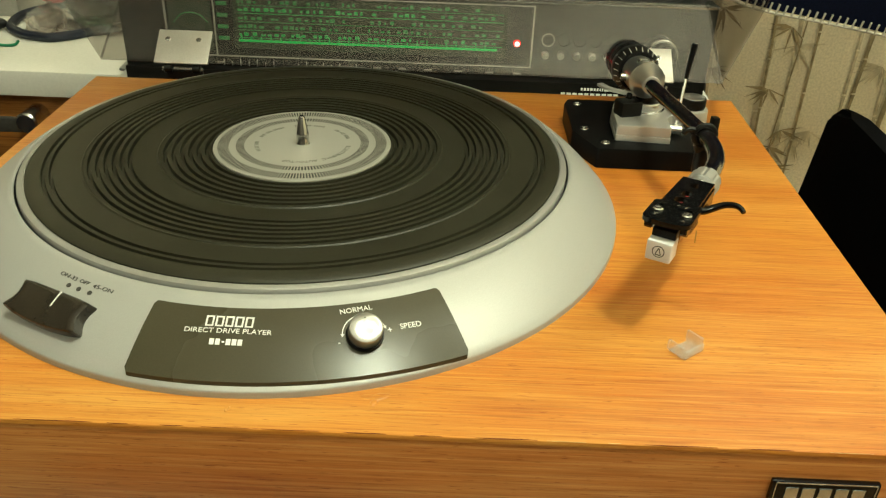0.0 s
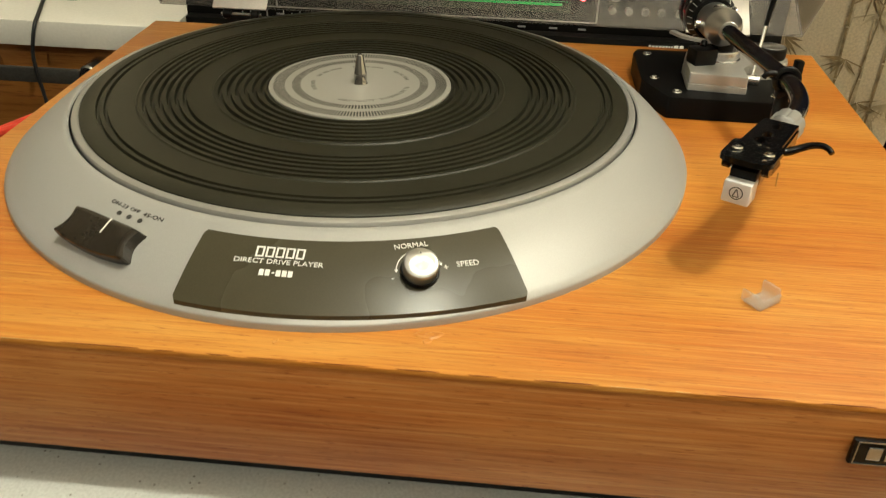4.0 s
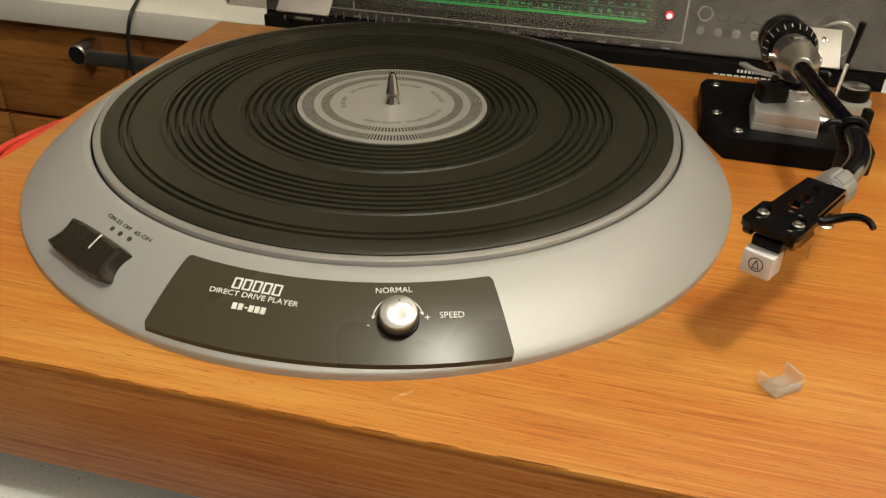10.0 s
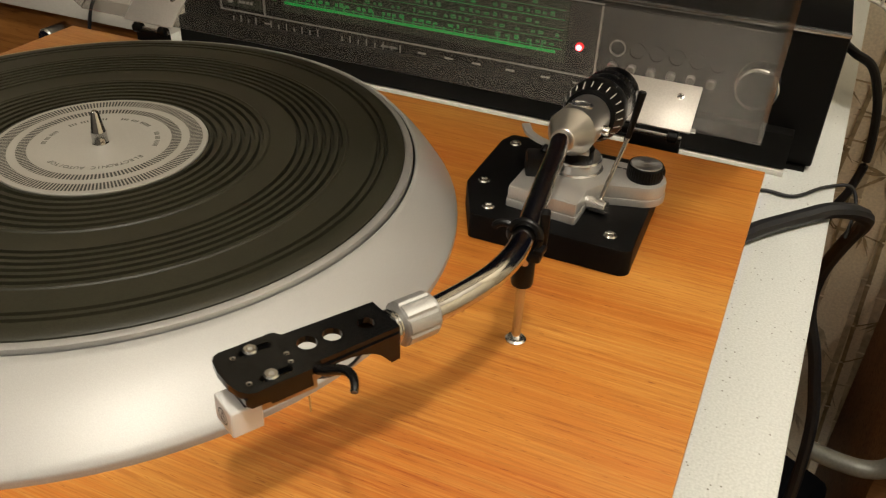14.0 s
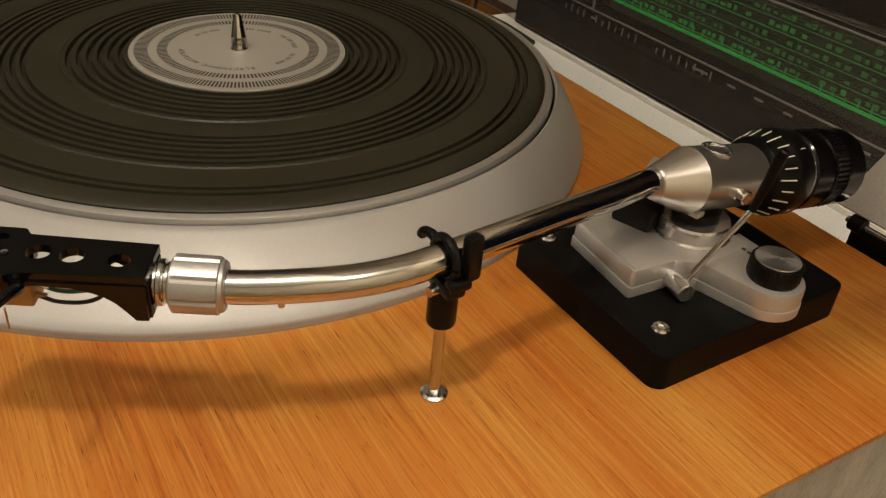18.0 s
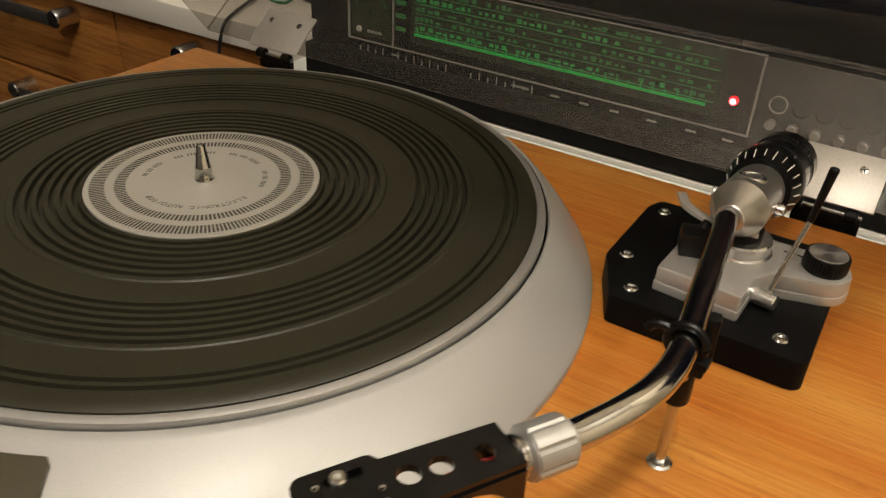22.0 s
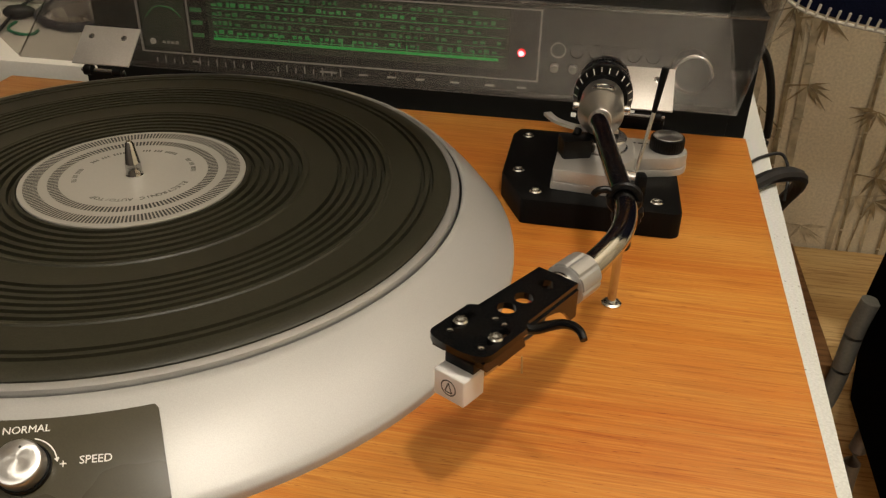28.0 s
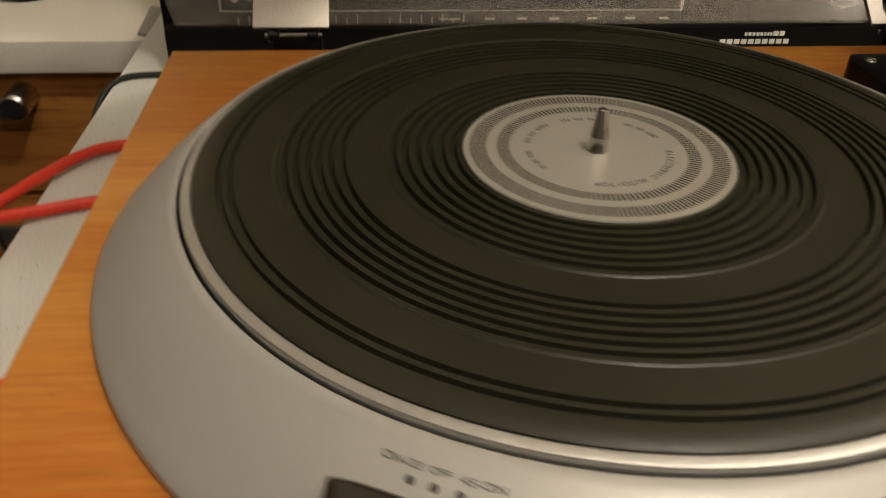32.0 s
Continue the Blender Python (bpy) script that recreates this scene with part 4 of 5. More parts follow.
cw = [(0, 0), (0.0144, 0), (0.0150, 0.0006), (0.0150, 0.0096), (0.0142, 0.0102), (0.0142, 0.0112), (0.0148, 0.0116), (0.0148, 0.0120), (0.0142, 0.0122), (0.0142, 0.0196), (0.0148, 0.0198), (0.0148, 0.0290), (0.0138, 0.0300), (0.0100, 0.0304), (0.0092, 0.0298), (0, 0.0298)]
weight = part("counterweight", moved(lathe(cw, 56), along(w0, w0 + BACK)), GLOSS_BLACK, arm, "glossy black counterweight")
kb_ = bmesh.new()
rows_ = []
for z in (0.0124, 0.0142, 0.0143, 0.0159, 0.0160, 0.0176, 0.0177, 0.0194):
    ring_z = z in (0.0142, 0.0143, 0.0159, 0.0160, 0.0176, 0.0177)
    rows_.append([kb_.verts.new(((0.0143 + (0.0008 if k % 2 else 0.0) * (0.6 if ring_z else 1.0)) * math.cos(2 * math.pi * k / 96), (0.0143 + (0.0008 if k % 2 else 0.0) * (0.6 if ring_z else 1.0)) * math.sin(2 * math.pi * k / 96), z)) for k in range(96)])
for u, w in zip(rows_, rows_[1:]):
    for k in range(96):
        kb_.faces.new((u[k], u[(k + 1) % 96], w[(k + 1) % 96], w[k]))
part("knurled_grip", moved(kb_, along(w0, w0 + BACK)), BLACK, weight, "black knurled grip ring", smooth=10)
e0 = w0 + BACK * 0.0304
part("end_stub", rod(e0 - BACK * 0.0008, e0 + BACK * 0.005, 0.0090, 24, bevel=0.0006), ALU, arm)

# headshell frame: along U, across V
O = Vector((0.1986, -0.0912, 0.0))
U = Vector((-0.482, -0.876, 0.0))
V = Vector((0.876, -0.482, 0.0))


def hs(a, c, z):
    return O + U * a + V * c + Vector((0, 0, z + 0.035 * a))


HM = Matrix(((V.x, U.x, 0, O.x), (V.y, U.y, 0, O.y), (0, 0.035, 1, 0), (0, 0, 0, 1)))
end = hs(-0.0215, 0, TZ)
part("arm_tube", tube([H0 + BACK * 0.003, H0 - BACK * 0.004, (0.2098, 0.0510, 0.0467), (0.2132, 0.0250, 0.0475), (0.2166, 0.0000, 0.0483), (0.2194, -0.0200, TZ), (0.2203, -0.0330, TZ), (0.2190, -0.0460, TZ), (0.2155, -0.0585, TZ), end, hs(-0.010, 0, TZ)], 0.0044, 20, 8), CHROME, arm, "bent chrome arm tube")
n0, n1 = hs(-0.0168, 0, TZ), hs(-0.0010, 0, TZ)
nut = part("locking_nut", moved(lathe([(0, 0), (0.0062, 0), (0.0066, 0.0004), (0.0068, 0.0020), (0.0068, 0.0128), (0.0062, 0.0132), (0, 0.0132)], 48), along(n0, n1)), RIM_ALU, arm, "ribbed aluminium locking nut")
for i in range(8):
    a0 = 2 * math.pi * i / 8
    b = bmesh.new()
    grid = []
    for k in range(8):
        a = a0 + 2 * math.pi / 8 * 0.93 * k / 7
        rr = 0.0069 if k in (0, 7) else 0.0074
        grid.append([b.verts.new((r * math.cos(a), r * math.sin(a), z)) for r, z in ((0.0066, 0.0012), (rr, 0.0015), (rr, 0.0124), (0.0066, 0.0127))])
    for u, w in zip(grid, grid[1:]):
        for j in range(3):
            b.faces.new((u[j], w[j], w[j + 1], u[j + 1]))
    b.faces.new(grid[0])
    b.faces.new(grid[-1][::-1])
    part("grip", moved(b, along(n0, n1)), RIM_ALU, nut)
part("collar_ring", rod(hs(-0.0036, 0, TZ), hs(-0.0022, 0, TZ), 0.0052, 32, bevel=0.0004), CHROME, arm)
part("collar", rod(hs(-0.0020, 0, TZ), hs(-0.0006, 0, TZ), 0.0059, 32, bevel=0.0003), CHROME, arm)
part("collar_neck", rod(hs(-0.0040, 0, TZ), hs(0.001, 0, TZ), 0.0046, 32), STEEL, arm)
part("tube_rivet", rod(hs(-0.030, 0, TZ - 0.0035), hs(-0.030, 0, TZ - 0.0052), 0.0009, 10), STEEL, arm)

# headshell: one pierced top plate, a heel block and side walls that fall towards the heel
ZT, TH = 0.0550, 0.0022
bm = bmesh.new()
loops = [[(-0.0072, 0.0004), (0.0074, 0.0004), (0.0080, 0.0300), (0.0098, 0.0316), (0.0100, 0.0490), (0.0092, 0.0508), (0.0072, 0.0524), (0.0030, 0.0535), (-0.0034, 0.0536), (-0.0080, 0.0528), (-0.0096, 0.0516), (-0.0103, 0.0500), (-0.0104, 0.0338), (-0.0100, 0.0328), (-0.0080, 0.0314)]]
for cx, cy, r in ((0.0006, 0.0080, 0.0027), (-0.0002, 0.0192, 0.0030), (-0.0008, 0.0272, 0.0030)):
    loops.append([(cx + r * math.cos(2 * math.pi * i / 24), cy + r * math.sin(2 * math.pi * i / 24)) for i in range(24)])
for c in (-0.0062, 0.0062):
    slot = [(c + 0.0013 * math.cos(a), 0.0445 + 0.0013 * math.sin(a)) for a in [math.pi * k / 8 for k in range(9)]]
    slot += [(c - 0.0013 * math.cos(a), 0.0370 - 0.0013 * math.sin(a)) for a in [math.pi * k / 8 for k in range(9)]]
    loops.append(slot)
edges = []
for loop in loops:
    vs = [bm.verts.new((x, y, ZT)) for x, y in loop]
    edges += [bm.edges.new((vs[i - 1], vs[i])) for i in range(len(vs))]
bmesh.ops.triangle_fill(bm, use_beauty=True, use_dissolve=False, edges=edges)
ext = bmesh.ops.extrude_face_region(bm, geom=bm.faces[:])
bmesh.ops.translate(bm, vec=(0, 0, -TH), verts=[v for v in ext["geom"] if isinstance(v, bmesh.types.BMVert)])
shell = part("headshell", moved(bm, HM), GLOSS_BLACK, arm, "glossy black pierced headshell", smooth=30)
part("heel_block", moved(box((-0.0064, 0.0001, 0.0425), (0.0064, 0.0020, ZT - TH - 0.0001), 0.0003), HM), GLOSS_BLACK, shell)
for s in (-1, 1):
    side = [(0.0006, 0.0428), (0.0036, 0.0426), (0.0056, 0.0450), (0.0078, 0.0474), (0.0105, 0.0492), (0.0140, 0.0504), (0.0180, 0.0512), (0.0308, 0.0514), (0.0312, 0.0482), (0.0440, 0.0480), (0.0446, 0.0490), (0.0500, 0.0492), (0.0516, 0.0508), (0.0516, ZT - TH), (0.0006, ZT - TH)]
    b = bmesh.new()
    lo = [b.verts.new((s * 0.0062 + 0.0003, y, z)) for y, z in side]
    hi = [b.verts.new((s * 0.0076 + 0.0003 + (s * 0.0014 if y > 0.031 else 0.0), y, z)) for y, z in side]
    b.faces.new(lo)
    b.faces.new(hi[::-1])
    for i in range(len(side)):
        j = (i + 1) % len(side)
        b.faces.new((lo[i], lo[j], hi[j], hi[i]))
    part("side_skirt", moved(b, HM), GLOSS_BLACK, shell, smooth=30)
for c in (-0.0062, 0.0062):
    s = part("mounting_screw", moved(lathe([(0, -0.001), (0.0021, -0.001), (0.0022, 0.0007), (0.0018, 0.0012), (0.0009, 0.0012), (0.0009, 0.0004), (0, 0.0004)], 20), Matrix.Translation(hs(0.0422, c, ZT - 0.0002))), STEEL, shell, "steel socket screw")
    part("small_screw", moved(lathe([(0, 0), (0.0011, 0), (0.0011, 0.0006), (0, 0.0007)], 12), Matrix.Translation(hs(0.0475, c * 0.95, ZT - 0.0025))), STEEL, shell)
    part("mounting_nut", rod(hs(0.0425, c, 0.0470), hs(0.0425, c, 0.0500), 0.0018, 6), STEEL, shell)
lift = tube([hs(0.0300, 0.0070, 0.0528), hs(0.0284, 0.0105, 0.0534), hs(0.0266, 0.0140, 0.0552), hs(0.0257, 0.0175, 0.0570), hs(0.0260, 0.0212, 0.0581), hs(0.0270, 0.0240, 0.0580), hs(0.0285, 0.0261, 0.0570)], 0.001, 12, 6, (0.0018, 0.0011))
part("finger_lift", lift, GLOSS_BLACK, arm, "curved black finger lift")
for a, c in ((0.0345, 0.0005), (0.0352, 0.0042), (0.0478, -0.0055), (0.0488, 0.0062)):
    part("small_hole_rim", moved(lathe([(0.0004, 0.0), (0.0009, 0.0001)], 12), Matrix.Translation(hs(a, c, ZT + 0.0002))), STEEL, shell)
# cartridge
cart = thing("cartridge", "tan phono cartridge with white stylus guard body under the headshell", "cartridge", at=tuple(hs(0.04, 0, 0.044)))
part("tan_body", moved(box((-0.0058, 0.0280, 0.0432), (0.0058, 0.0455, 0.0492), 0.0005), HM), GOLD_TAN, cart)
part("black_shoulder", moved(box((-0.0050, 0.0455, 0.0463), (0.0052, 0.0505, 0.0500), 0.0004), HM), BLACK, cart)
part("white_body", moved(box((-0.0054, 0.0452, 0.0370), (0.0054, 0.0548, 0.0462), 0.0008, 3), HM), WHITE_CART, cart, "white stylus body with a round black emblem")
em = HM @ pose(0, 0.05490, 0.0417, 90, 0, 180)
b = lathe([(0.0023, 0), (0.0027, 0)], 24)
part("emblem_ring", moved(b, em), PRINT_DARK, cart, smooth=0)
b = bmesh.new()
for x0, y0, x1, y1 in ((-0.0012, -0.0015, 0.0, 0.0018), (0.0012, -0.0015, 0.0, 0.0018), (-0.0012, -0.0015, 0.0012, -0.0015)):
    d = Vector((x1 - x0, y1 - y0)).normalized()
    w = Vector((-d.y, d.x)) * 0.0002
    b.faces.new([b.verts.new((x, y, 0)) for x, y in ((x0 + w.x, y0 + w.y), (x1 + w.x, y1 + w.y), (x1 - w.x, y1 - w.y), (x0 - w.x, y0 - w.y))])
part("emblem_mark", moved(b, em), PRINT_DARK, cart, smooth=0)
part("stylus", rod(hs(0.050, 0, 0.0370), hs(0.0508, 0, 0.0352), 0.0004, 8), STEEL, cart)
wires = [("red_wire", (0.50, 0.03, 0.03)), ("white_wire", (0.7, 0.7, 0.66)), ("green_wire", (0.02, 0.14, 0.09)), ("black_wire", (0.02, 0.02, 0.03))]
for i, (name, col) in enumerate(wires):
    c = -0.0036 + 0.0024 * i
    wm = material(name, col, 0.4)
    part(name, tube([hs(0.0285, c, 0.0468 - 0.0012 * (i % 2)), hs(0.0225, c * 1.2, 0.0452 - 0.001 * (i % 2)), hs(0.015, c * 1.1, 0.0462 - 0.0014 * (i % 2)), hs(0.008, c * 0.7, 0.0486), hs(0.002, c * 0.5, 0.0488)], 0.00055, 7, 5), wm, cart)
    part("pin_sleeve", rod(hs(0.0292, c, 0.0468 - 0.0012 * (i % 2)), hs(0.0255, c, 0.0462 - 0.0012 * (i % 2)), 0.0008, 8), GOLD_TAN if i % 2 else ALU, cart)
part("hanging_pin", rod(hs(0.0330, 0.0095, 0.0455), hs(0.0330, 0.0098, 0.0395), 0.0003, 6), GOLD_TAN, cart)

# arm rest
rest = thing("arm_rest", "black clip arm rest on a thin chrome post", "arm rest", at=(0.2200, -0.0209, 0))
PX_, PY_ = 0.2203, -0.0209
part("washer", moved(lathe([(0, 0), (0.0042, 0), (0.0042, 0.0006), (0.0034, 0.0012), (0.0022, 0.0010), (0, 0.0010)], 28), Matrix.Translation((PX_, PY_, 0.0001))), STEEL, rest)
part("post", rod((PX_, PY_, 0.0008), (PX_, PY_, 0.040), 0.0018, 16), CHROME, rest, "thin chrome post")
part("sleeve", moved(lathe([(0, 0.0275), (0.0040, 0.0275), (0.0043, 0.0285), (0.0043, 0.0375), (0.0038, 0.0405), (0.0030, 0.0420), (0, 0.0420)], 24), Matrix.Translation((PX_, PY_, 0))), BLACK, rest)
CX_, CZ_ = 0.2196, 0.0488
band = [(CX_ + 0.0058 * math.cos(radians(a)), PY_, CZ_ + 0.0058 * math.sin(radians(a))) for a in range(-75, 256, 22)]
part("cradle", tube(band, 0.0014, 10, 4), BLACK, rest, "black snap-in cradle round the tube")
part("cradle_foot", box((PX_ - 0.0048, PY_ - 0.0030, 0.0395), (PX_ + 0.0066, PY_ + 0.0030, 0.0436), 0.0012), BLACK, rest)
part("cradle_hook", tube([(CX_ - 0.0050, PY_, CZ_ + 0.0026), (CX_ - 0.0072, PY_, CZ_ + 0.0032), (CX_ - 0.0094, PY_ - 0.0004, CZ_ + 0.0030), (CX_ - 0.0110, PY_ - 0.0006, CZ_ + 0.0020), (CX_ - 0.0117, PY_ - 0.0006, CZ_ + 0.0008)], 0.0015, 10, 6), BLACK, rest)
part("clip_tab", moved(box((0.0038, 0.0012, 0.0440), (0.0076, 0.0062, 0.0578), 0.0011), pose(PX_, PY_, 0, 0, 0, 12)), BLACK, rest)
part("tab_root", box((PX_ + 0.0034, PY_ - 0.0026, 0.0420), (PX_ + 0.0072, PY_ + 0.0044, 0.0450), 0.0010), BLACK, rest)
part("clamp_screw", rod((PX_ + 0.0018, PY_ - 0.0060, 0.0408), (PX_ + 0.0014, PY_ - 0.0028, 0.0408), 0.0015, 14), STEEL, rest)

# clear stylus guard lying on the wood
guard = thing("stylus_guard", "small clear plastic stylus guard lying on the wood", "stylus guard", at=(0.189, -0.148, 0))
gm = pose(0.1891, -0.1485, 0.0003, 0, 0, 38)
part("guard_floor", moved(box((-0.0062, -0.0045, 0), (0.0062, 0.0040, 0.0011), 0.0003), gm), CLEAR, guard)
part("guard_front", moved(box((-0.0062, -0.0046, 0.0011), (0.0062, -0.0034, 0.0038), 0.0003), gm), CLEAR, guard)
for s in (-1, 1):
    part("guard_prong", moved(box((s * 0.0062 - 0.0007, -0.0033, 0.0011), (s * 0.0062 + 0.0007, 0.0050, 0.0058), 0.0003), gm), CLEAR, guard)

# ---- dust cover, propped open ----
TH_L = radians(51.0)
RD = Vector((0, math.sin(TH_L), math.cos(TH_L)))       # up the short back wall
TD = Vector((0, -math.cos(TH_L), math.sin(TH_L)))      # along the large panel
L0 = Vector((0, 0.1868, 0.0092))
LX0, LX1, TAPER = -0.1895, 0.2915, 0.0055              # the walls draw in towards the panel
lid = thing("dust_cover", "smoked clear acrylic dust cover, propped open on hinges", "dust cover", at=(0.05, 0.187, 0.0085))
LM = Matrix(((1, 0, 0, 0), (0, RD.y, TD.y, L0.y), (0, RD.z, TD.z, L0.z), (0, 0, 0, 1)))
HR, LT, TK = 0.0745, 0.345, 0.0026


def sheet(a, b, c, d, thick):
    """A flat acrylic sheet on four corners of the cover, its depth along thick."""
    bm = bmesh.new()
    near = [bm.verts.new(q) for q in (a, b, c, d)]
    far = [bm.verts.new(Vector(q) + Vector(thick)) for q in (a, b, c, d)]
    bm.faces.new(near)
    bm.faces.new(far[::-1])
    for k in range(4):
        bm.faces.new((near[k], near[k - 1], far[k - 1], far[k]))
    bmesh.ops.bevel(bm, geom=bm.edges[:], offset=0.0005, segments=2, affect="EDGES")
    return moved(bm, LM)


part("back_wall", sheet((LX0, 0, 0), (LX1, 0, 0), (LX1 - TAPER, HR - TK, 0), (LX0 + TAPER, HR - TK, 0), (0, 0, TK)), SMOKE_SHEEN, lid, "smoked back wall with an added soft sheen")
part("large_panel", sheet((LX0 + TAPER, HR, 0), (LX1 - TAPER, HR, 0), (LX1 - TAPER, HR, LT), (LX0 + TAPER, HR, LT), (0, -TK, 0)), SMOKE, lid)
for x, d in ((LX0, 1), (LX1, -1)):
    part("side_wall", sheet((x, 0, TK + 0.0002), (x, 0, LT - TK), (x + d * TAPER, HR - TK - 0.0002, LT - TK), (x + d * TAPER, HR - TK - 0.0002, TK + 0.0002), (d * TK, 0, 0)), SMOKE, lid)
part("front_wall", sheet((LX0 + 0.004, 0, LT), (LX1 - 0.004, 0, LT), (LX1 - TAPER - 0.004, HR - TK - 0.0002, LT), (LX0 + TAPER + 0.004, HR - TK - 0.0002, LT), (0, 0, -TK)), SMOKE, lid)


def hinge(x0, x1):
    h = part("hinge", moved(box((x0, -0.0030, 0.0028), (x1, 0.0272, 0.0042), 0.0004), LM), HINGE_STEEL, lid, "satin steel hinge plate with two screws")
    for f in (0.19, 0.77):
        s = part("screw", moved(lathe([(0, -0.0002), (0.0030, -0.0002), (0.0028, 0.0004), (0.0015, 0.0008), (0, 0.0008)], 18), LM @ pose(x0 + (x1 - x0) * f, 0.0188, 0.0036)), STEEL, h)
        for a in (0, 90):
            part("cross_slot", moved(box((-0.0017, -0.0004, -0.0004), (0.0017, 0.0004, 0.0001)), LM @ pose(x0 + (x1 - x0) * f, 0.0188, 0.0045, 0, 0, 20 + a)), PRINT_DARK, h)
    part("bracket", box((x0 + 0.010, YB + 0.0060, -0.034), (x1 - 0.004, YB + 0.0100, 0.0045), 0.001), BLACK, h)
    for x in (x0 + 0.008, x1 - 0.012):
        part("knuckle", rod((x, 0.1835, 0.0055), (x + 0.006, 0.1835, 0.0055), 0.0036, 16, bevel=0.0004), BLACK, h)
    part("pin", rod((x0 + 0.006, 0.1835, 0.0055), (x1 - 0.004, 0.1835, 0.0055), 0.0014, 10), STEEL, h)


HINGE_STEEL = speckled("satin_steel", (0.62, 0.61, 0.585), 0.36, 0.5, 0.6, 0.05, 900, 0.05)
hinge(0.2070, 0.2530)
hinge(-0.1470, -0.1055)
# ---- receiver behind ----
RY = 0.356
RX0, RX1, RZ0, RZ1 = -0.2385, 0.3315, -0.0765, 0.0275
rec = thing("radio_receiver", "black stereo radio receiver with lit green tuning dial", "receiver", at=(0.05, 0.45, COUNTER_Z))
part("case", box((RX0, RY + 0.004, RZ0), (RX1, RY + 0.27, RZ1), 0.002), PANEL_BLACK, rec)
part("top_strip", box((RX0, RY - 0.001, RZ1 - 0.0025), (RX1, RY + 0.0035, RZ1 + 0.0005), 0.0006), ALU, rec)
part("fascia", box((RX0 + 0.001, RY, RZ0 + 0.006), (RX1 - 0.001, RY + 0.0039, RZ1 - 0.003), 0.0008), PANEL_BLACK, rec)
part("foot_rail", box((RX0 + 0.004, RY + 0.001, COUNTER_Z), (RX1 - 0.004, RY + 0.03, RZ0)), PANEL_BLACK, rec)
part("front_rail", box((RX0 + 0.01, RY - 0.0155, COUNTER_Z), (0.3130, RY + 0.0005, -0.0757), 0.0006), WHITE_LAM, rec, "pale rail along the foot of the case")
dialg = part("dial_window", box((-0.1285, RY - 0.0012, -0.0290), (0.1330, RY - 0.0002, 0.0205), 0.0003), DIAL_BACK, rec, "lit green tuning scale")
part("meter_window", box((-0.1900, RY - 0.0012, -0.0330), (-0.1500, RY - 0.0002, 0.0205), 0.0003), DIAL_BACK, rec, "small lit tuning meter")
part("meter_line", moved(tube([(-0.186, RY - 0.0016, -0.006), (-0.178, RY - 0.0016, 0.002), (-0.170, RY - 0.0016, 0.004), (-0.160, RY - 0.0016, 0.002), (-0.153, RY - 0.0016, -0.005)], 0.0005, 6, 5), Matrix.Identity(4)), DIAL_DIM, rec)
for x0, x1, z0, z1 in ((-0.1945, -0.1930, -0.0365, 0.0215), (-0.1475, -0.1462, -0.0365, 0.0215), (0.1575, 0.1590, -0.0365, 0.0215), (-0.1945, 0.1590, -0.0375, -0.0365), (-0.1945, 0.1590, 0.0213, 0.0223)):
    part("window_trim", box((x0, RY - 0.0016, z0), (x1, RY - 0.0001, z1)), ALU_CAST, rec, "thin dull metal trim")
rnd = random.Random(4)
for row, z in enumerate((0.0160, 0.0085, 0.0005, -0.0075, -0.0150)):
    x = -0.1235
    lit = DIAL_MARK if row in (1, 4) else DIAL_DIM
    part("scale_line", box((-0.1240, RY - 0.0018, z - 0.0036), (0.1300, RY - 0.0012, z - 0.0031)), lit, dialg)
    while x < 0.124:
        w = rnd.uniform(0.0018, 0.0046)
        if rnd.random() < 0.72:
            part("scale_bar", box((x, RY - 0.0018, z - 0.0014), (x + w, RY - 0.0012, z + rnd.uniform(0.0004, 0.0022))), lit if x < 0.05 or rnd.random() < 0.3 else DIAL_DIM, dialg)
        x += w + rnd.uniform(0.0012, 0.0042)
part("main_line", box((-0.1245, RY - 0.0020, -0.0222), (0.1250, RY - 0.0012, -0.0200)), DIAL_LINE, dialg, "bright green line")
for i in range(26):
    part("tick", box((-0.122 + i * 0.0094, RY - 0.0019, -0.0200), (-0.1208 + i * 0.0094, RY - 0.0012, -0.0170 if i % 3 else -0.0150)), DIAL_MARK, dialg)
for i in range(4):
    part("band_key", box((-0.1435, RY - 0.0018, 0.012 - i * 0.011), (-0.1335, RY - 0.0012, 0.0155 - i * 0.011)), DIAL_DIM, rec)
led = part("stereo_lamp", moved(lathe([(0.0024, 0.0030), (0.0031, 0.0022), (0.0035, 0.0)], 24), pose(0.1438, RY - 0.0002, -0.0138, 90, 0, 0)), LED_RIM, rec, "lit red lamp")
part("lamp_core", moved(lathe([(0, 0.0042), (0.0014, 0.0039), (0.0024, 0.0030)], 20), pose(0.1438, RY - 0.0002, -0.0138, 90, 0, 0)), LED_RED, led, "bright core of the lamp")
part("volume_knob", moved(lathe([(0, 0.019), (0.0125, 0.019), (0.0148, 0.0180), (0.0152, 0.0165), (0.0152, 0.0)], 48), pose(0.2795, RY, -0.0160, 90, 0, 0)), BLACK, rec, "black volume knob")
part("knob_ring", moved(lathe([(0.0133, 0.0186), (0.0150, 0.0192), (0.0158, 0.0182), (0.0158, 0.0166)], 48), pose(0.2795, RY, -0.0160, 90, 0, 0)), ALU, rec, "bright knob ring")
part("jack_socket", moved(lathe([(0.0013, 0.001), (0.0016, 0.0016), (0.0026, 0.0016), (0.0028, 0.0)], 20), pose(0.2835, RY, -0.0478, 90, 0, 0)), STEEL, rec)
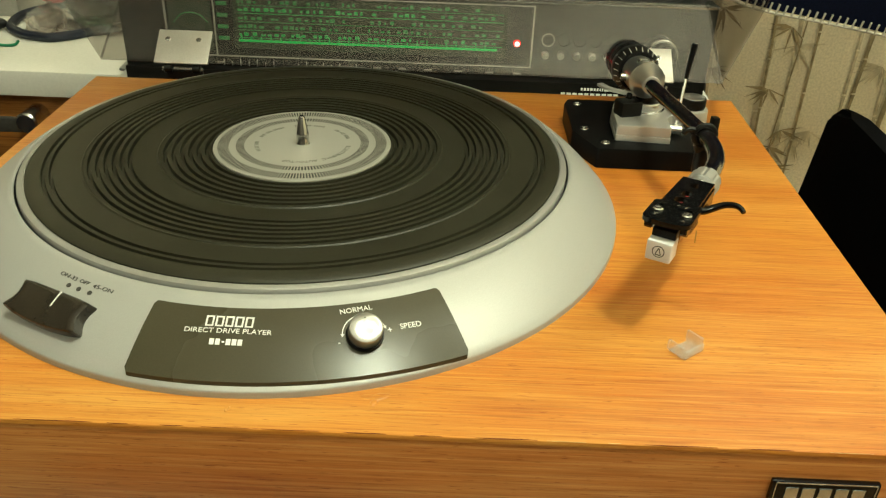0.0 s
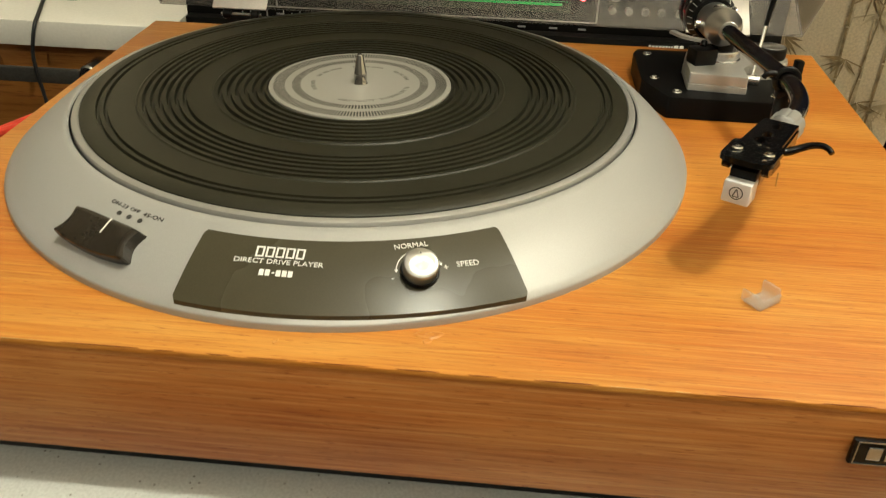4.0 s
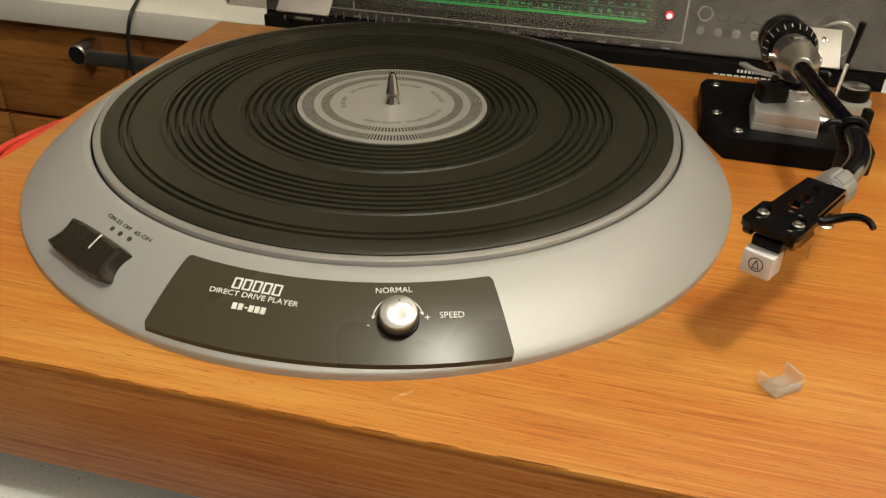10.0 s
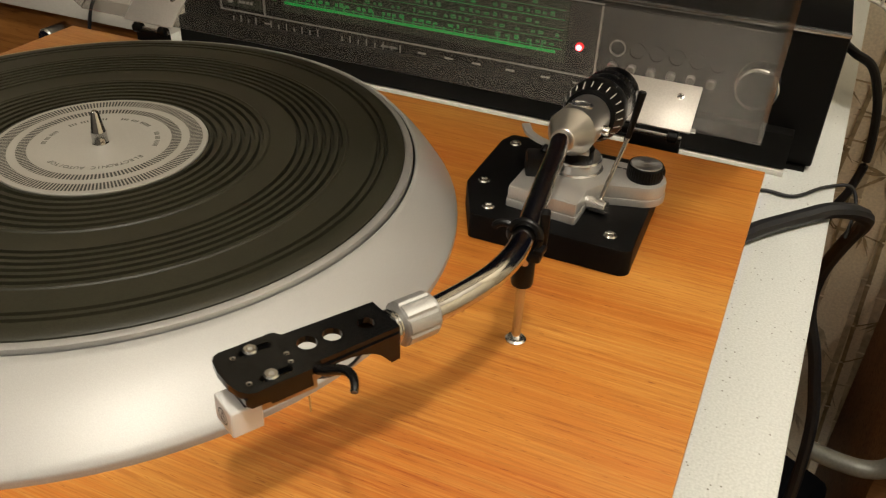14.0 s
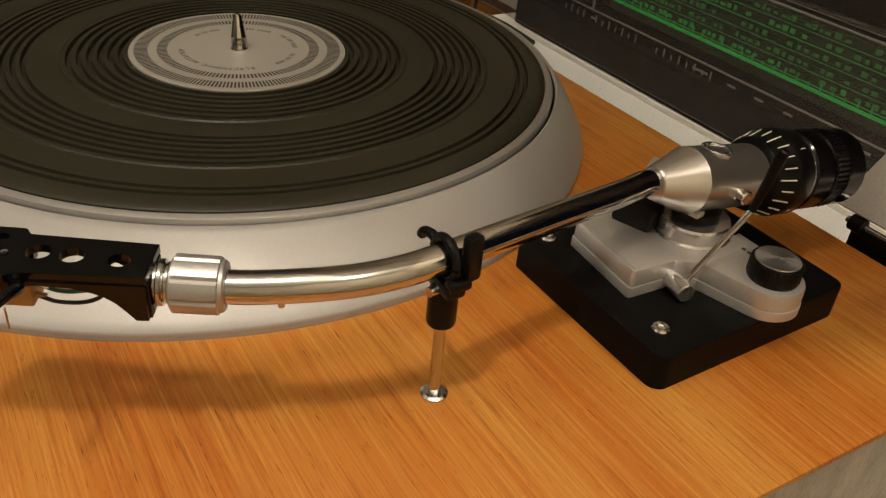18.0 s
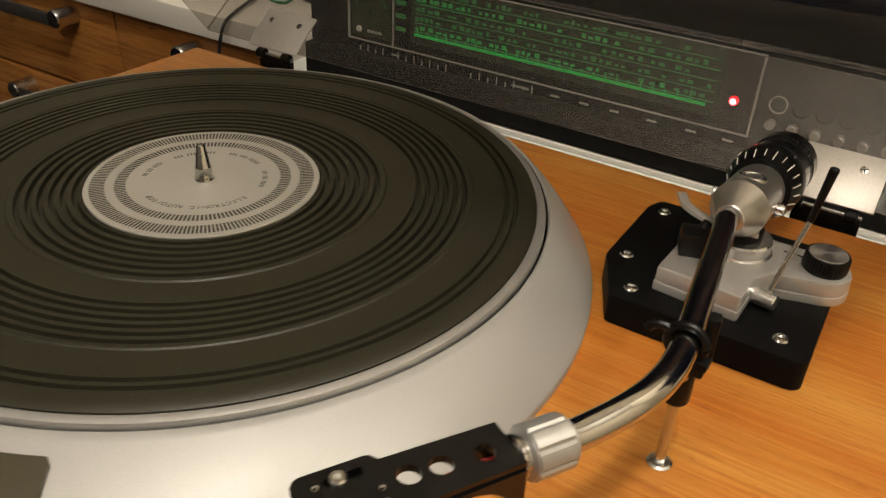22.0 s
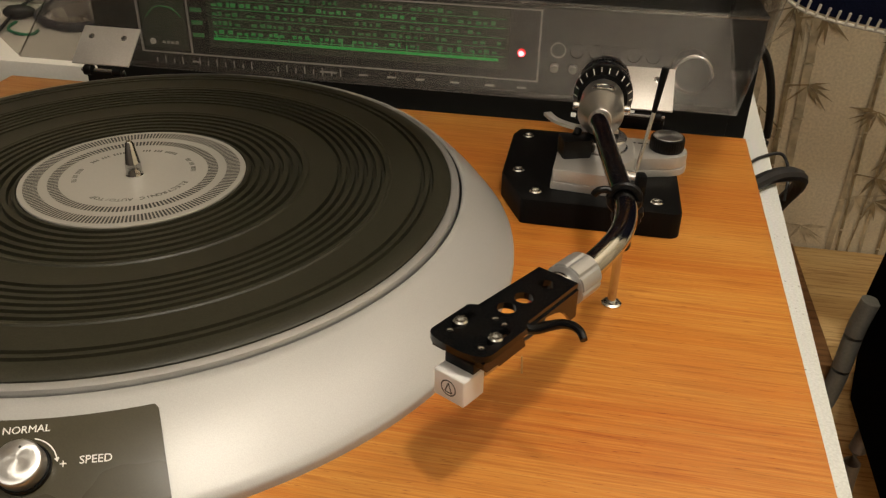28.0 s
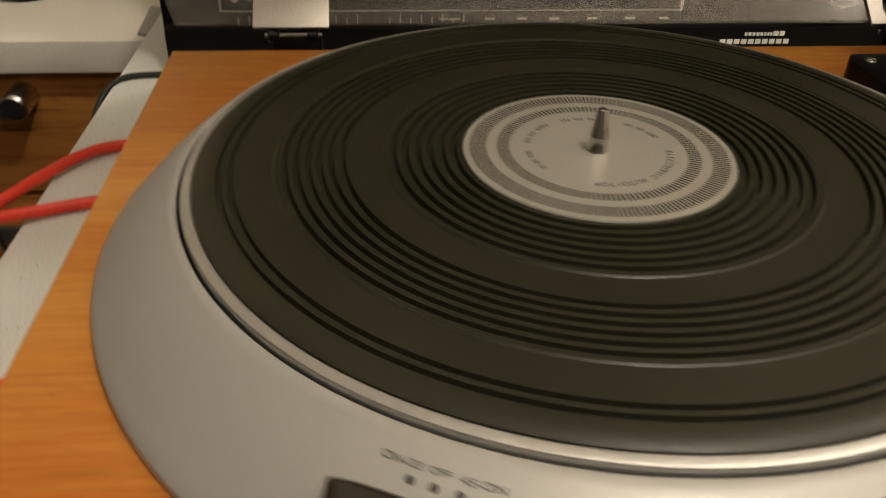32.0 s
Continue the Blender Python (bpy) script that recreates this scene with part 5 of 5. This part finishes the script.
for i in range(6):
    part("push_button", moved(lathe([(0, 0.0060), (0.0030, 0.0058), (0.0036, 0.005), (0.0036, 0.0)], 20), pose(0.1715 + 0.0151 * i, RY, -0.0238, 90, 0, 0)), SPUN, rec, "small round metal button")
    part("button_collar", moved(lathe([(0.0062, 0.0), (0.0064, 0.0014), (0.0056, 0.0014), (0.0054, 0.0)], 24), pose(0.1735 + 0.0151 * i, RY, -0.0095, 90, 0, 0)), ALU_CAST if i == 0 else PANEL_BLACK, rec)
for i in range(22):
    if i in (4, 12, 13):
        continue
    x = -0.182 + i * 0.0081
    part("slider_mark", box((x, RY - 0.0010, -0.0466), (x + 0.0008, RY - 0.0001, -0.0405 if i % 2 else -0.0425)), ALU_CAST, rec)
for i, x in enumerate((-0.1480, -0.0300, -0.0220, 0.0050, 0.0300, 0.0550, 0.0850, 0.1150, 0.1420)):
    part("worn_print", box((x, RY - 0.0008, -0.0445), (x + 0.0075, RY - 0.0001, -0.0430)), ALU_CAST, rec)
AY = 0.3425
part("lower_apron", box((RX0 + 0.004, AY, -0.0745), (0.3130, RY - 0.0001, -0.0470), 0.0006), PANEL_BLACK, rec)
for i in range(10):
    part("white_bar", box((0.1890 + i * 0.0057, AY - 0.0008, -0.0602), (0.1932 + i * 0.0057, AY + 0.0002, -0.0566)), PRINT_WHITE, rec)
x = 0.2080
for w in (0.0018, 0.0022, 0.0020, 0.0022, 0.0018, 0.0016, 0.0012, 0.0012, 0.0042, 0.0036):
    part("white_bar", box((x, AY - 0.0008, -0.0537), (x + w, AY + 0.0002, -0.0512 if w < 0.003 else -0.0503)), PRINT_WHITE, rec)
    x += w + 0.0011
part("meter_dot", moved(lathe([(0, 0.0012), (0.0026, 0.0011), (0.0028, 0.0)], 20), pose(-0.1825, RY - 0.0012, -0.0275, 90, 0, 0)), PRINT_WHITE, rec, "small pale round mark")
for i in range(4):
    part("white_bar", box((-0.1735 + i * 0.0040, RY - 0.0018, -0.0290), (-0.1705 + i * 0.0040, RY - 0.0012, -0.0265)), ALU_CAST, rec)

# ---- room at the sides ----
# bamboo print on the wallpaper: stalks and leaves, a hair above the paper
rnd = random.Random(11)
b = bmesh.new()
WY = 0.9498


def quad(pts):
    y = WY - 0.0004 - 0.00001 * (len(b.faces) % 60)
    b.faces.new([b.verts.new((x, y, z)) for x, z in pts])


def leaf(x, z, ang, ln, w):
    dx, dz = math.cos(ang), math.sin(ang)
    px, pz = -dz * w, dx * w
    quad([(x, z), (x + dx * ln * 0.35 + px, z + dz * ln * 0.35 + pz), (x + dx * ln, z + dz * ln), (x + dx * ln * 0.35 - px, z + dz * ln * 0.35 - pz)])


def stalk(x, z, w, lean, leafy):
    """One jointed stalk from z up, with drooping leaf bunches at some joints."""
    while z < 0.75:
        h = rnd.uniform(0.06, 0.11)
        x2 = x + lean * h
        quad([(x - w * 1.12, z), (x + w * 1.12, z), (x + w * 0.9, z + 0.006), (x2 + w * 0.9, z + h - 0.010), (x2 + w * 1.1, z + h - 0.003), (x2 - w * 1.1, z + h - 0.003), (x2 - w * 0.9, z + h - 0.010), (x - w * 0.9, z + 0.006)])
        if rnd.random() < leafy:
            side = rnd.choice((-1, 1))
            bx, bz = x2 + side * rnd.uniform(0.012, 0.045), z + h + rnd.uniform(-0.01, 0.035)
            quad([(x2, z + h - 0.004), (x2, z + h - 0.001), (bx, bz + 0.001), (bx, bz - 0.001)])
            for k in range(rnd.randint(6, 9)):
                leaf(bx, bz, -math.pi / 2 + side * 0.5 + rnd.uniform(-1.35, 1.35), rnd.uniform(0.024, 0.056), rnd.uniform(0.0018, 0.0034))
        z += h
        x = x2


for ink, seed, lo, hi, wide, leafy, said in ((BAMBOO_PALE, 5, 0.03, 0.09, (0.003, 0.005, 0.007), 0.30, "pale printed bamboo stalks"), (BAMBOO_INK, 11, 0.028, 0.095, (0.0014, 0.0022, 0.0035, 0.005), 0.42, "grey-brown printed bamboo stalks and leaves")):
    rnd = random.Random(seed)
    b = bmesh.new()
    WY -= 0.0007
    xs = -2.1
    while xs < 2.3:
        stalk(xs, FLOOR_Z + 0.02, rnd.choice(wide), rnd.uniform(-0.04, 0.07), leafy)
        xs += rnd.uniform(lo, hi)
    part("bamboo_print", b, ink, bpy.data.objects["wall_north"], said, "stuff", 0)

# pale wooden bench along the wall
bench = thing("wooden_bench", "pale pine bench box against the papered wall", "bench", at=(0.9, 0.8, FLOOR_Z))
part("seat_board", box((0.555, 0.62, -0.505), (1.30, 0.945, -0.482), 0.003), PALE_WOOD, bench)
part("front_board", box((0.56, 0.63, FLOOR_Z), (1.29, 0.65, -0.506), 0.002), PALE_WOOD, bench)
part("end_board", box((0.532, 0.62, FLOOR_Z), (0.554, 0.945, -0.478), 0.002), SHADED_WOOD, bench, "brown end board, darkened for the shade it stands in")
shelf = thing("low_board", "brown wooden board leaning beside the worktop", "board", at=(0.43, 0.8, FLOOR_Z))
part("plank", box((0.405, 0.60, FLOOR_Z), (0.425, 0.94, -0.62), 0.002), SHADED_WOOD, shelf)

# navy armchair on the other side of the worktop
sofa = thing("navy_armchair", "dark navy cloth armchair standing beside the worktop", "armchair", at=(-1.0, -0.25, FLOOR_Z))
part("backrest", box((-1.22, -0.72, -0.60), (-1.02, 0.30, 0.06), 0.05, 4), NAVY, sofa)
part("seat", box((-1.019, -0.62, FLOOR_Z + 0.12), (-0.48, 0.20, -0.58), 0.05, 4), NAVY, sofa)
for y0, y1 in ((-0.72, -0.621), (0.201, 0.30)):
    part("armrest", box((-1.019, y0, FLOOR_Z + 0.12), (-0.50, y1, -0.42), 0.035, 4), NAVY, sofa)
for x, y in ((-1.15, -0.66), (-1.15, 0.24), (-0.55, -0.66), (-0.55, 0.24)):
    part("foot", rod((x, y, FLOOR_Z), (x, y, FLOOR_Z + 0.125), 0.022, 16), DARK_BAR, sofa)

# black chair beside the worktop
chair = thing("office_chair", "black upholstered chair with bent grey tube frame", "chair", at=(0.6, 0.4, FLOOR_Z))
bk = bmesh.new()
n = 18
outer = []
for i in range(n + 1):
    f = i / n
    y = 0.182 + 0.403 * f
    z = -0.170 + 0.034 * f + 0.010 * math.sin(math.pi * f)
    drop = 0.022 * (max(0, abs(f - 0.5) - 0.40) / 0.10) ** 2
    outer.append((y, z - drop))
prof_low = [(0.585 + 0.055, -0.36), (0.60, -0.52), (0.225, -0.55), (0.200, -0.34)]
ring = [(y, z) for y, z in outer] + prof_low
faces = []
for x in (0.552, 0.574):
    faces.append([bk.verts.new((x + 0.10 * ((z + 0.15) ** 2), y, z)) for y, z in ring])
bk.faces.new(faces[0])
bk.faces.new(faces[1][::-1])
for i in range(len(ring)):
    j = (i + 1) % len(ring)
    bk.faces.new((faces[0][i], faces[0][j], faces[1][j], faces[1][i]))
bmesh.ops.bevel(bk, geom=[e for e in bk.edges if abs(e.verts[0].co.x - e.verts[1].co.x) < 0.005], offset=0.007, segments=3, affect="EDGES")
part("backrest", bk, CHAIR_CLOTH, chair, "black cloth backrest", smooth=50)
part("seat", box((0.60, 0.17, -0.60), (1.02, 0.60, -0.53), 0.025, 4), CHAIR_CLOTH, chair, "black cloth seat")
for y in (0.19, 0.58):
    part("frame_tube", tube([(0.60, y, -0.50), (0.585, y, -0.60), (0.60, y, -0.80), (0.62, y, FLOOR_Z + 0.011)], 0.011, 12, 6), GREY_TUBE, chair)
    part("frame_tube", tube([(0.99, y, -0.60), (1.00, y, -0.80), (1.02, y, FLOOR_Z + 0.011)], 0.011, 12, 6), GREY_TUBE, chair)
part("arm_tube_bend", tube([(0.43, 0.60, -0.560), (0.465, 0.60, -0.566), (0.500, 0.60, -0.566), (0.524, 0.60, -0.552), (0.536, 0.60, -0.520), (0.541, 0.60, -0.480), (0.543, 0.60, -0.440), (0.545, 0.60, -0.400), (0.550, 0.598, -0.360)], 0.0115, 24, 10), CHAIR_TUBE, chair, "bent grey tube arm")

# navy cloth with pale stitched hem, hanging at the right
jacket = thing("hanging_blanket", "navy cloth with white whip-stitched hem hanging beside the receiver", "blanket", at=(0.6, 0.46, 0.1))
b = bmesh.new()
rows = []
for j in range(13):
    g = j / 12
    row = []
    for i in range(97):
        f = i / 96
        x = -0.225 + 1.11 * f
        if x < 0.345:
            z = 0.0335 + 0.0015 * math.sin(x * 30) + 0.55 * g
        else:
            z = 0.008 - 0.17 * (x - 0.39) + 0.022 * math.exp((0.345 - x) / 0.018) * (1 - g) + 0.55 * g
        y = 0.458 + 0.008 * math.sin(f * 21 + 1.5 * g) + 0.03 * g
        row.append(b.verts.new((x, y, z)))
    rows.append(row)
for a, c in zip(rows, rows[1:]):
    for i in range(96):
        b.faces.new((a[i], a[i + 1], c[i + 1], c[i]))
hem = [v.co.copy() for v in rows[0] if v.co.x > 0.335]
ext = bmesh.ops.extrude_face_region(b, geom=b.faces[:])
bmesh.ops.translate(b, vec=(0, 0.006, 0), verts=[v for v in ext["geom"] if isinstance(v, bmesh.types.BMVert)])
part("cloth", b, NAVY, jacket, smooth=60)
HEM = speckled("hem_thread", (0.46, 0.43, 0.36), 0.8, 0.2, 0, 0.1, 300, 0.3)
for k in range(62):
    f = k * (len(hem) - 1.02) / 62
    i = int(f)
    q = hem[i].lerp(hem[i + 1], f - i)
    part("stitch", rod(q + Vector((0.000, -0.002, -0.004)), q + Vector((0.002, -0.003, 0.007)), 0.0012, 6), HEM, jacket)
part("hem_cord", tube([q + Vector((0, -0.001, -0.003)) for q in hem], 0.0016, 8, 2), HEM, jacket)
chair.location.x += 0.012

# ---- cables and clutter ----
def cable(name, label, pts, r, mat):
    t = thing(name, label, "cable", at=tuple(pts[0]))
    part("cord", tube(pts, r, 10, 8), mat, t)
    return t


C = COUNTER_Z
DARK_BLUE = speckled("dark_blue_cable", (0.010, 0.014, 0.028), 0.4, 0.5, 0, 0.1, 400, 0.05)
MAROON = speckled("dark_brown_wrap", (0.05, 0.022, 0.014), 0.5, 0.4, 0, 0.2, 200, 0.1)
PINK = speckled("pink_plastic", (0.50, 0.10, 0.10), 0.5, 0.4, 0, 0.1, 200, 0.1)
GREY_BOX = speckled("grey_card", (0.34, 0.32, 0.28), 0.6, 0.3, 0, 0.05, 300, 0.05)
cable("red_cable", "thick red cable looped over the worktop edge beside the plinth", [(-0.186, 0.218, C + 0.004), (-0.235, 0.216, C + 0.004), (-0.262, 0.195, C + 0.006), (-0.292, 0.130, C + 0.008), (-0.318, 0.075, C + 0.004), (-0.318, 0.030, C + 0.000), (-0.292, -0.003, C + 0.002), (-0.262, -0.016, C + 0.004), (-0.240, -0.005, C + 0.004), (-0.196, 0.02, C + 0.004)], 0.0035, RED_RUBBER)
cable("red_cable", "thick red cable looped over the worktop edge beside the plinth", [(-0.186, 0.150, C + 0.004), (-0.225, 0.148, C + 0.004), (-0.262, 0.136, C + 0.005), (-0.290, 0.110, C + 0.011), (-0.300, 0.060, C + 0.010), (-0.290, 0.025, C + 0.009), (-0.266, -0.005, C + 0.010), (-0.252, -0.020, C + 0.005), (-0.258, -0.045, C + 0.004), (-0.262, -0.080, C + 0.004), (-0.235, -0.11, C + 0.004)], 0.0035, RED_RUBBER)
cable("thin_cable", "thin black cable hanging down past the drawers", [(-0.575, 0.79, -0.10), (-0.556, 0.73, -0.098), (-0.536, 0.652, -0.098), (-0.500, 0.560, -0.099), (-0.472, 0.490, -0.100), (-0.468, 0.470, -0.108), (-0.473, 0.464, -0.135), (-0.473, 0.462, -0.160), (-0.470, 0.461, -0.185), (-0.462, 0.455, -0.24), (-0.44, 0.44, -0.34)], 0.0022, CABLE)
cable("thin_cable", "thin black cable over the worktop edge", [(-0.188, 0.330, C + 0.003), (-0.240, 0.333, C + 0.003), (-0.268, 0.326, C + 0.002), (-0.278, 0.300, C - 0.006), (-0.2785, 0.275, C - 0.025), (-0.279, 0.262, C - 0.10)], 0.0022, CABLE)
cable("flat_cable", "thick black cable looping off the worktop edge", [(0.262, 0.190, C + 0.0065), (0.292, 0.226, C + 0.0065), (0.308, 0.248, C + 0.0065), (0.328, 0.271, C + 0.0065), (0.346, 0.289, C + 0.0075), (0.363, 0.304, C + 0.003), (0.377, 0.335, C - 0.018), (0.373, 0.372, C - 0.060), (0.3675, 0.398, C - 0.108), (0.3695, 0.402, C - 0.150), (0.390, 0.402, C - 0.211), (0.408, 0.40, C - 0.32), (0.41, 0.40, C - 0.60)], 0.0058, CABLE)
cable("thin_cable", "thin black cable lying on the worktop", [(0.262, 0.262, C + 0.002), (0.278, 0.288, C + 0.002), (0.301, 0.309, C + 0.002), (0.323, 0.310, C + 0.002), (0.343, 0.335, C + 0.002), (0.361, 0.347, C + 0.001), (0.368, 0.340, C - 0.012), (0.366, 0.325, C - 0.03)], 0.0013, CABLE)
cable("power_cable", "black cable behind the receiver falling past the worktop edge", [(0.325, 0.57, -0.035), (0.340, 0.56, -0.040), (0.352, 0.55, -0.045), (0.370, 0.55, -0.056), (0.384, 0.55, -0.092), (0.390, 0.55, -0.14), (0.385, 0.55, -0.177), (0.372, 0.55, -0.23), (0.36, 0.55, -0.42)], 0.0042, CABLE)
cable("coiled_cable", "thick dark blue cable coiled on the white worktop", [(-0.47, 0.76, -0.098), (-0.505, 0.70, -0.098), (-0.498, 0.640, -0.098), (-0.470, 0.608, -0.098), (-0.442, 0.596, -0.098), (-0.420, 0.596, -0.098), (-0.384, 0.630, -0.098), (-0.337, 0.697, -0.098), (-0.31, 0.76, -0.098)], 0.0058, DARK_BLUE)
GREEN = material("green_wire_plastic", (0.02, 0.20, 0.09), 0.4)
cable("green_wire", "short thin green wire on the white worktop", [(-0.512, 0.612, -0.102), (-0.508, 0.592, -0.102), (-0.497, 0.577, -0.102), (-0.476, 0.567, -0.102), (-0.462, 0.570, -0.102), (-0.464, 0.585, -0.102)], 0.0018, GREEN)
plug = thing("cable_plug", "black oval plug lying on the white worktop", "plug", at=(-0.515, 0.632, -0.104))
part("plug_body", moved(lathe([(0, 0), (0.004, 0.001), (0.0085, 0.008), (0.0090, 0.022), (0.0060, 0.034), (0.003, 0.038), (0, 0.038)], 20), along((-0.536, 0.622, -0.0948), (-0.500, 0.640, -0.0948))), CABLE, plug)

# crumpled bag with a red thing in it
BAG = clear("thin_clear_film", (0.86, 0.83, 0.80), 1.5, 0.12, 0.16)
bag = thing("plastic_bag", "crumpled clear plastic bag with dark and red things inside", "plastic bag", at=(-0.39, 0.68, -0.104))


def crumple(at, size, amount, freq):
    b = bmesh.new()
    bmesh.ops.create_icosphere(b, subdivisions=4, radius=1.0)
    for v in b.verts:
        d = v.co * (1 + amount * noise.noise(v.co * freq) + amount * 0.5 * noise.noise(v.co * freq * 2.7))
        v.co = Vector((at[0] + d.x * size[0], at[1] + d.y * size[1], max(at[2] + d.z * size[2], -0.1035)))
    return b


part("film", crumple((-0.385, 0.690, -0.075), (0.080, 0.075, 0.050), 0.40, 2.2), BAG, bag, "clear crumpled film", smooth=12)
part("film_tail", crumple((-0.452, 0.640, -0.090), (0.020, 0.022, 0.016), 0.5, 1.9), BAG, bag, smooth=12)
part("dark_contents", crumple((-0.380, 0.690, -0.080), (0.052, 0.050, 0.032), 0.30, 1.7), MAROON, bag, "dark brown wrapped thing", smooth=20)
part("red_contents", crumple((-0.445, 0.665, -0.060), (0.024, 0.020, 0.011), 0.25, 1.5), RED_CLOTH, bag, "bright red wrapped thing", smooth=20)
crate = thing("grey_box", "plain grey box standing on the white worktop", "box", at=(-0.64, 0.80, -0.104))
part("carton", box((-0.80, 0.700, -0.1039), (-0.515, 0.93, 0.02), 0.004), GREY_BOX, crate)
strap = thing("grey_strap", "short folded grey strap beside the worktops", "strap", at=(-0.276, 0.47, -0.09))
part("fold", moved(box((-0.0055, -0.036, -0.0015), (0.0055, 0.036, 0.0015), 0.001), pose(-0.2765, 0.472, -0.0835, 0, 12, 3)), GREY_TUBE, strap)
CL = [("red_ornament", (0.397, 0.87, -0.600), RED_CLOTH, 0.026, "crumpled bright red plastic ornament hanging by the wall"), ("pink_bag", (0.322, 0.75, -0.618), PINK, 0.036, "crumpled pink wrapper on the dark shelf"), ("clear_bag", (0.350, 0.76, -0.622), BAG, 0.030, "crumpled clear plastic bag on the dark shelf")]
for name, at, mt, r, lab in CL:
    b = bmesh.new()
    bmesh.ops.create_icosphere(b, subdivisions=3, radius=r)
    for v in b.verts:
        v.co *= 1 + 0.35 * noise.noise(v.co * 40)
        v.co.z = max(v.co.z, -0.8 * r)
    o = solid(name, b, mt, lab, "wrapper", smooth=20)
    o.location = at
stand = thing("low_shelf", "narrow brown shelf by the wall holding wrappers", "shelf", at=(0.36, 0.8, FLOOR_Z))
part("shelf_board", box((0.270, 0.70, -0.668), (0.400, 0.93, -0.6485), 0.002), CABINET_WOOD, stand)
part("shelf_leg", box((0.275, 0.90, FLOOR_Z), (0.395, 0.92, -0.6682)), CABINET_WOOD, stand)
shelf2 = thing("dark_stool", "black padded stool tucked under the worktop edge", "stool", at=(0.241, 0.432, FLOOR_Z))
part("pad", moved(box((-0.16, -0.19, -0.03), (0.16, 0.19, 0.03), 0.02, 3), pose(0.241, 0.432, -0.560, 0, 0, -28)), CHAIR_CLOTH, shelf2, "black padded seat")
for dx, dy in ((-0.1, -0.13), (0.09, -0.13), (-0.1, 0.13), (0.09, 0.13)):
    part("leg", rod((0.241 + dx, 0.432 + dy, FLOOR_Z), (0.241 + dx, 0.432 + dy, -0.588), 0.012, 12), GREY_TUBE, shelf2)
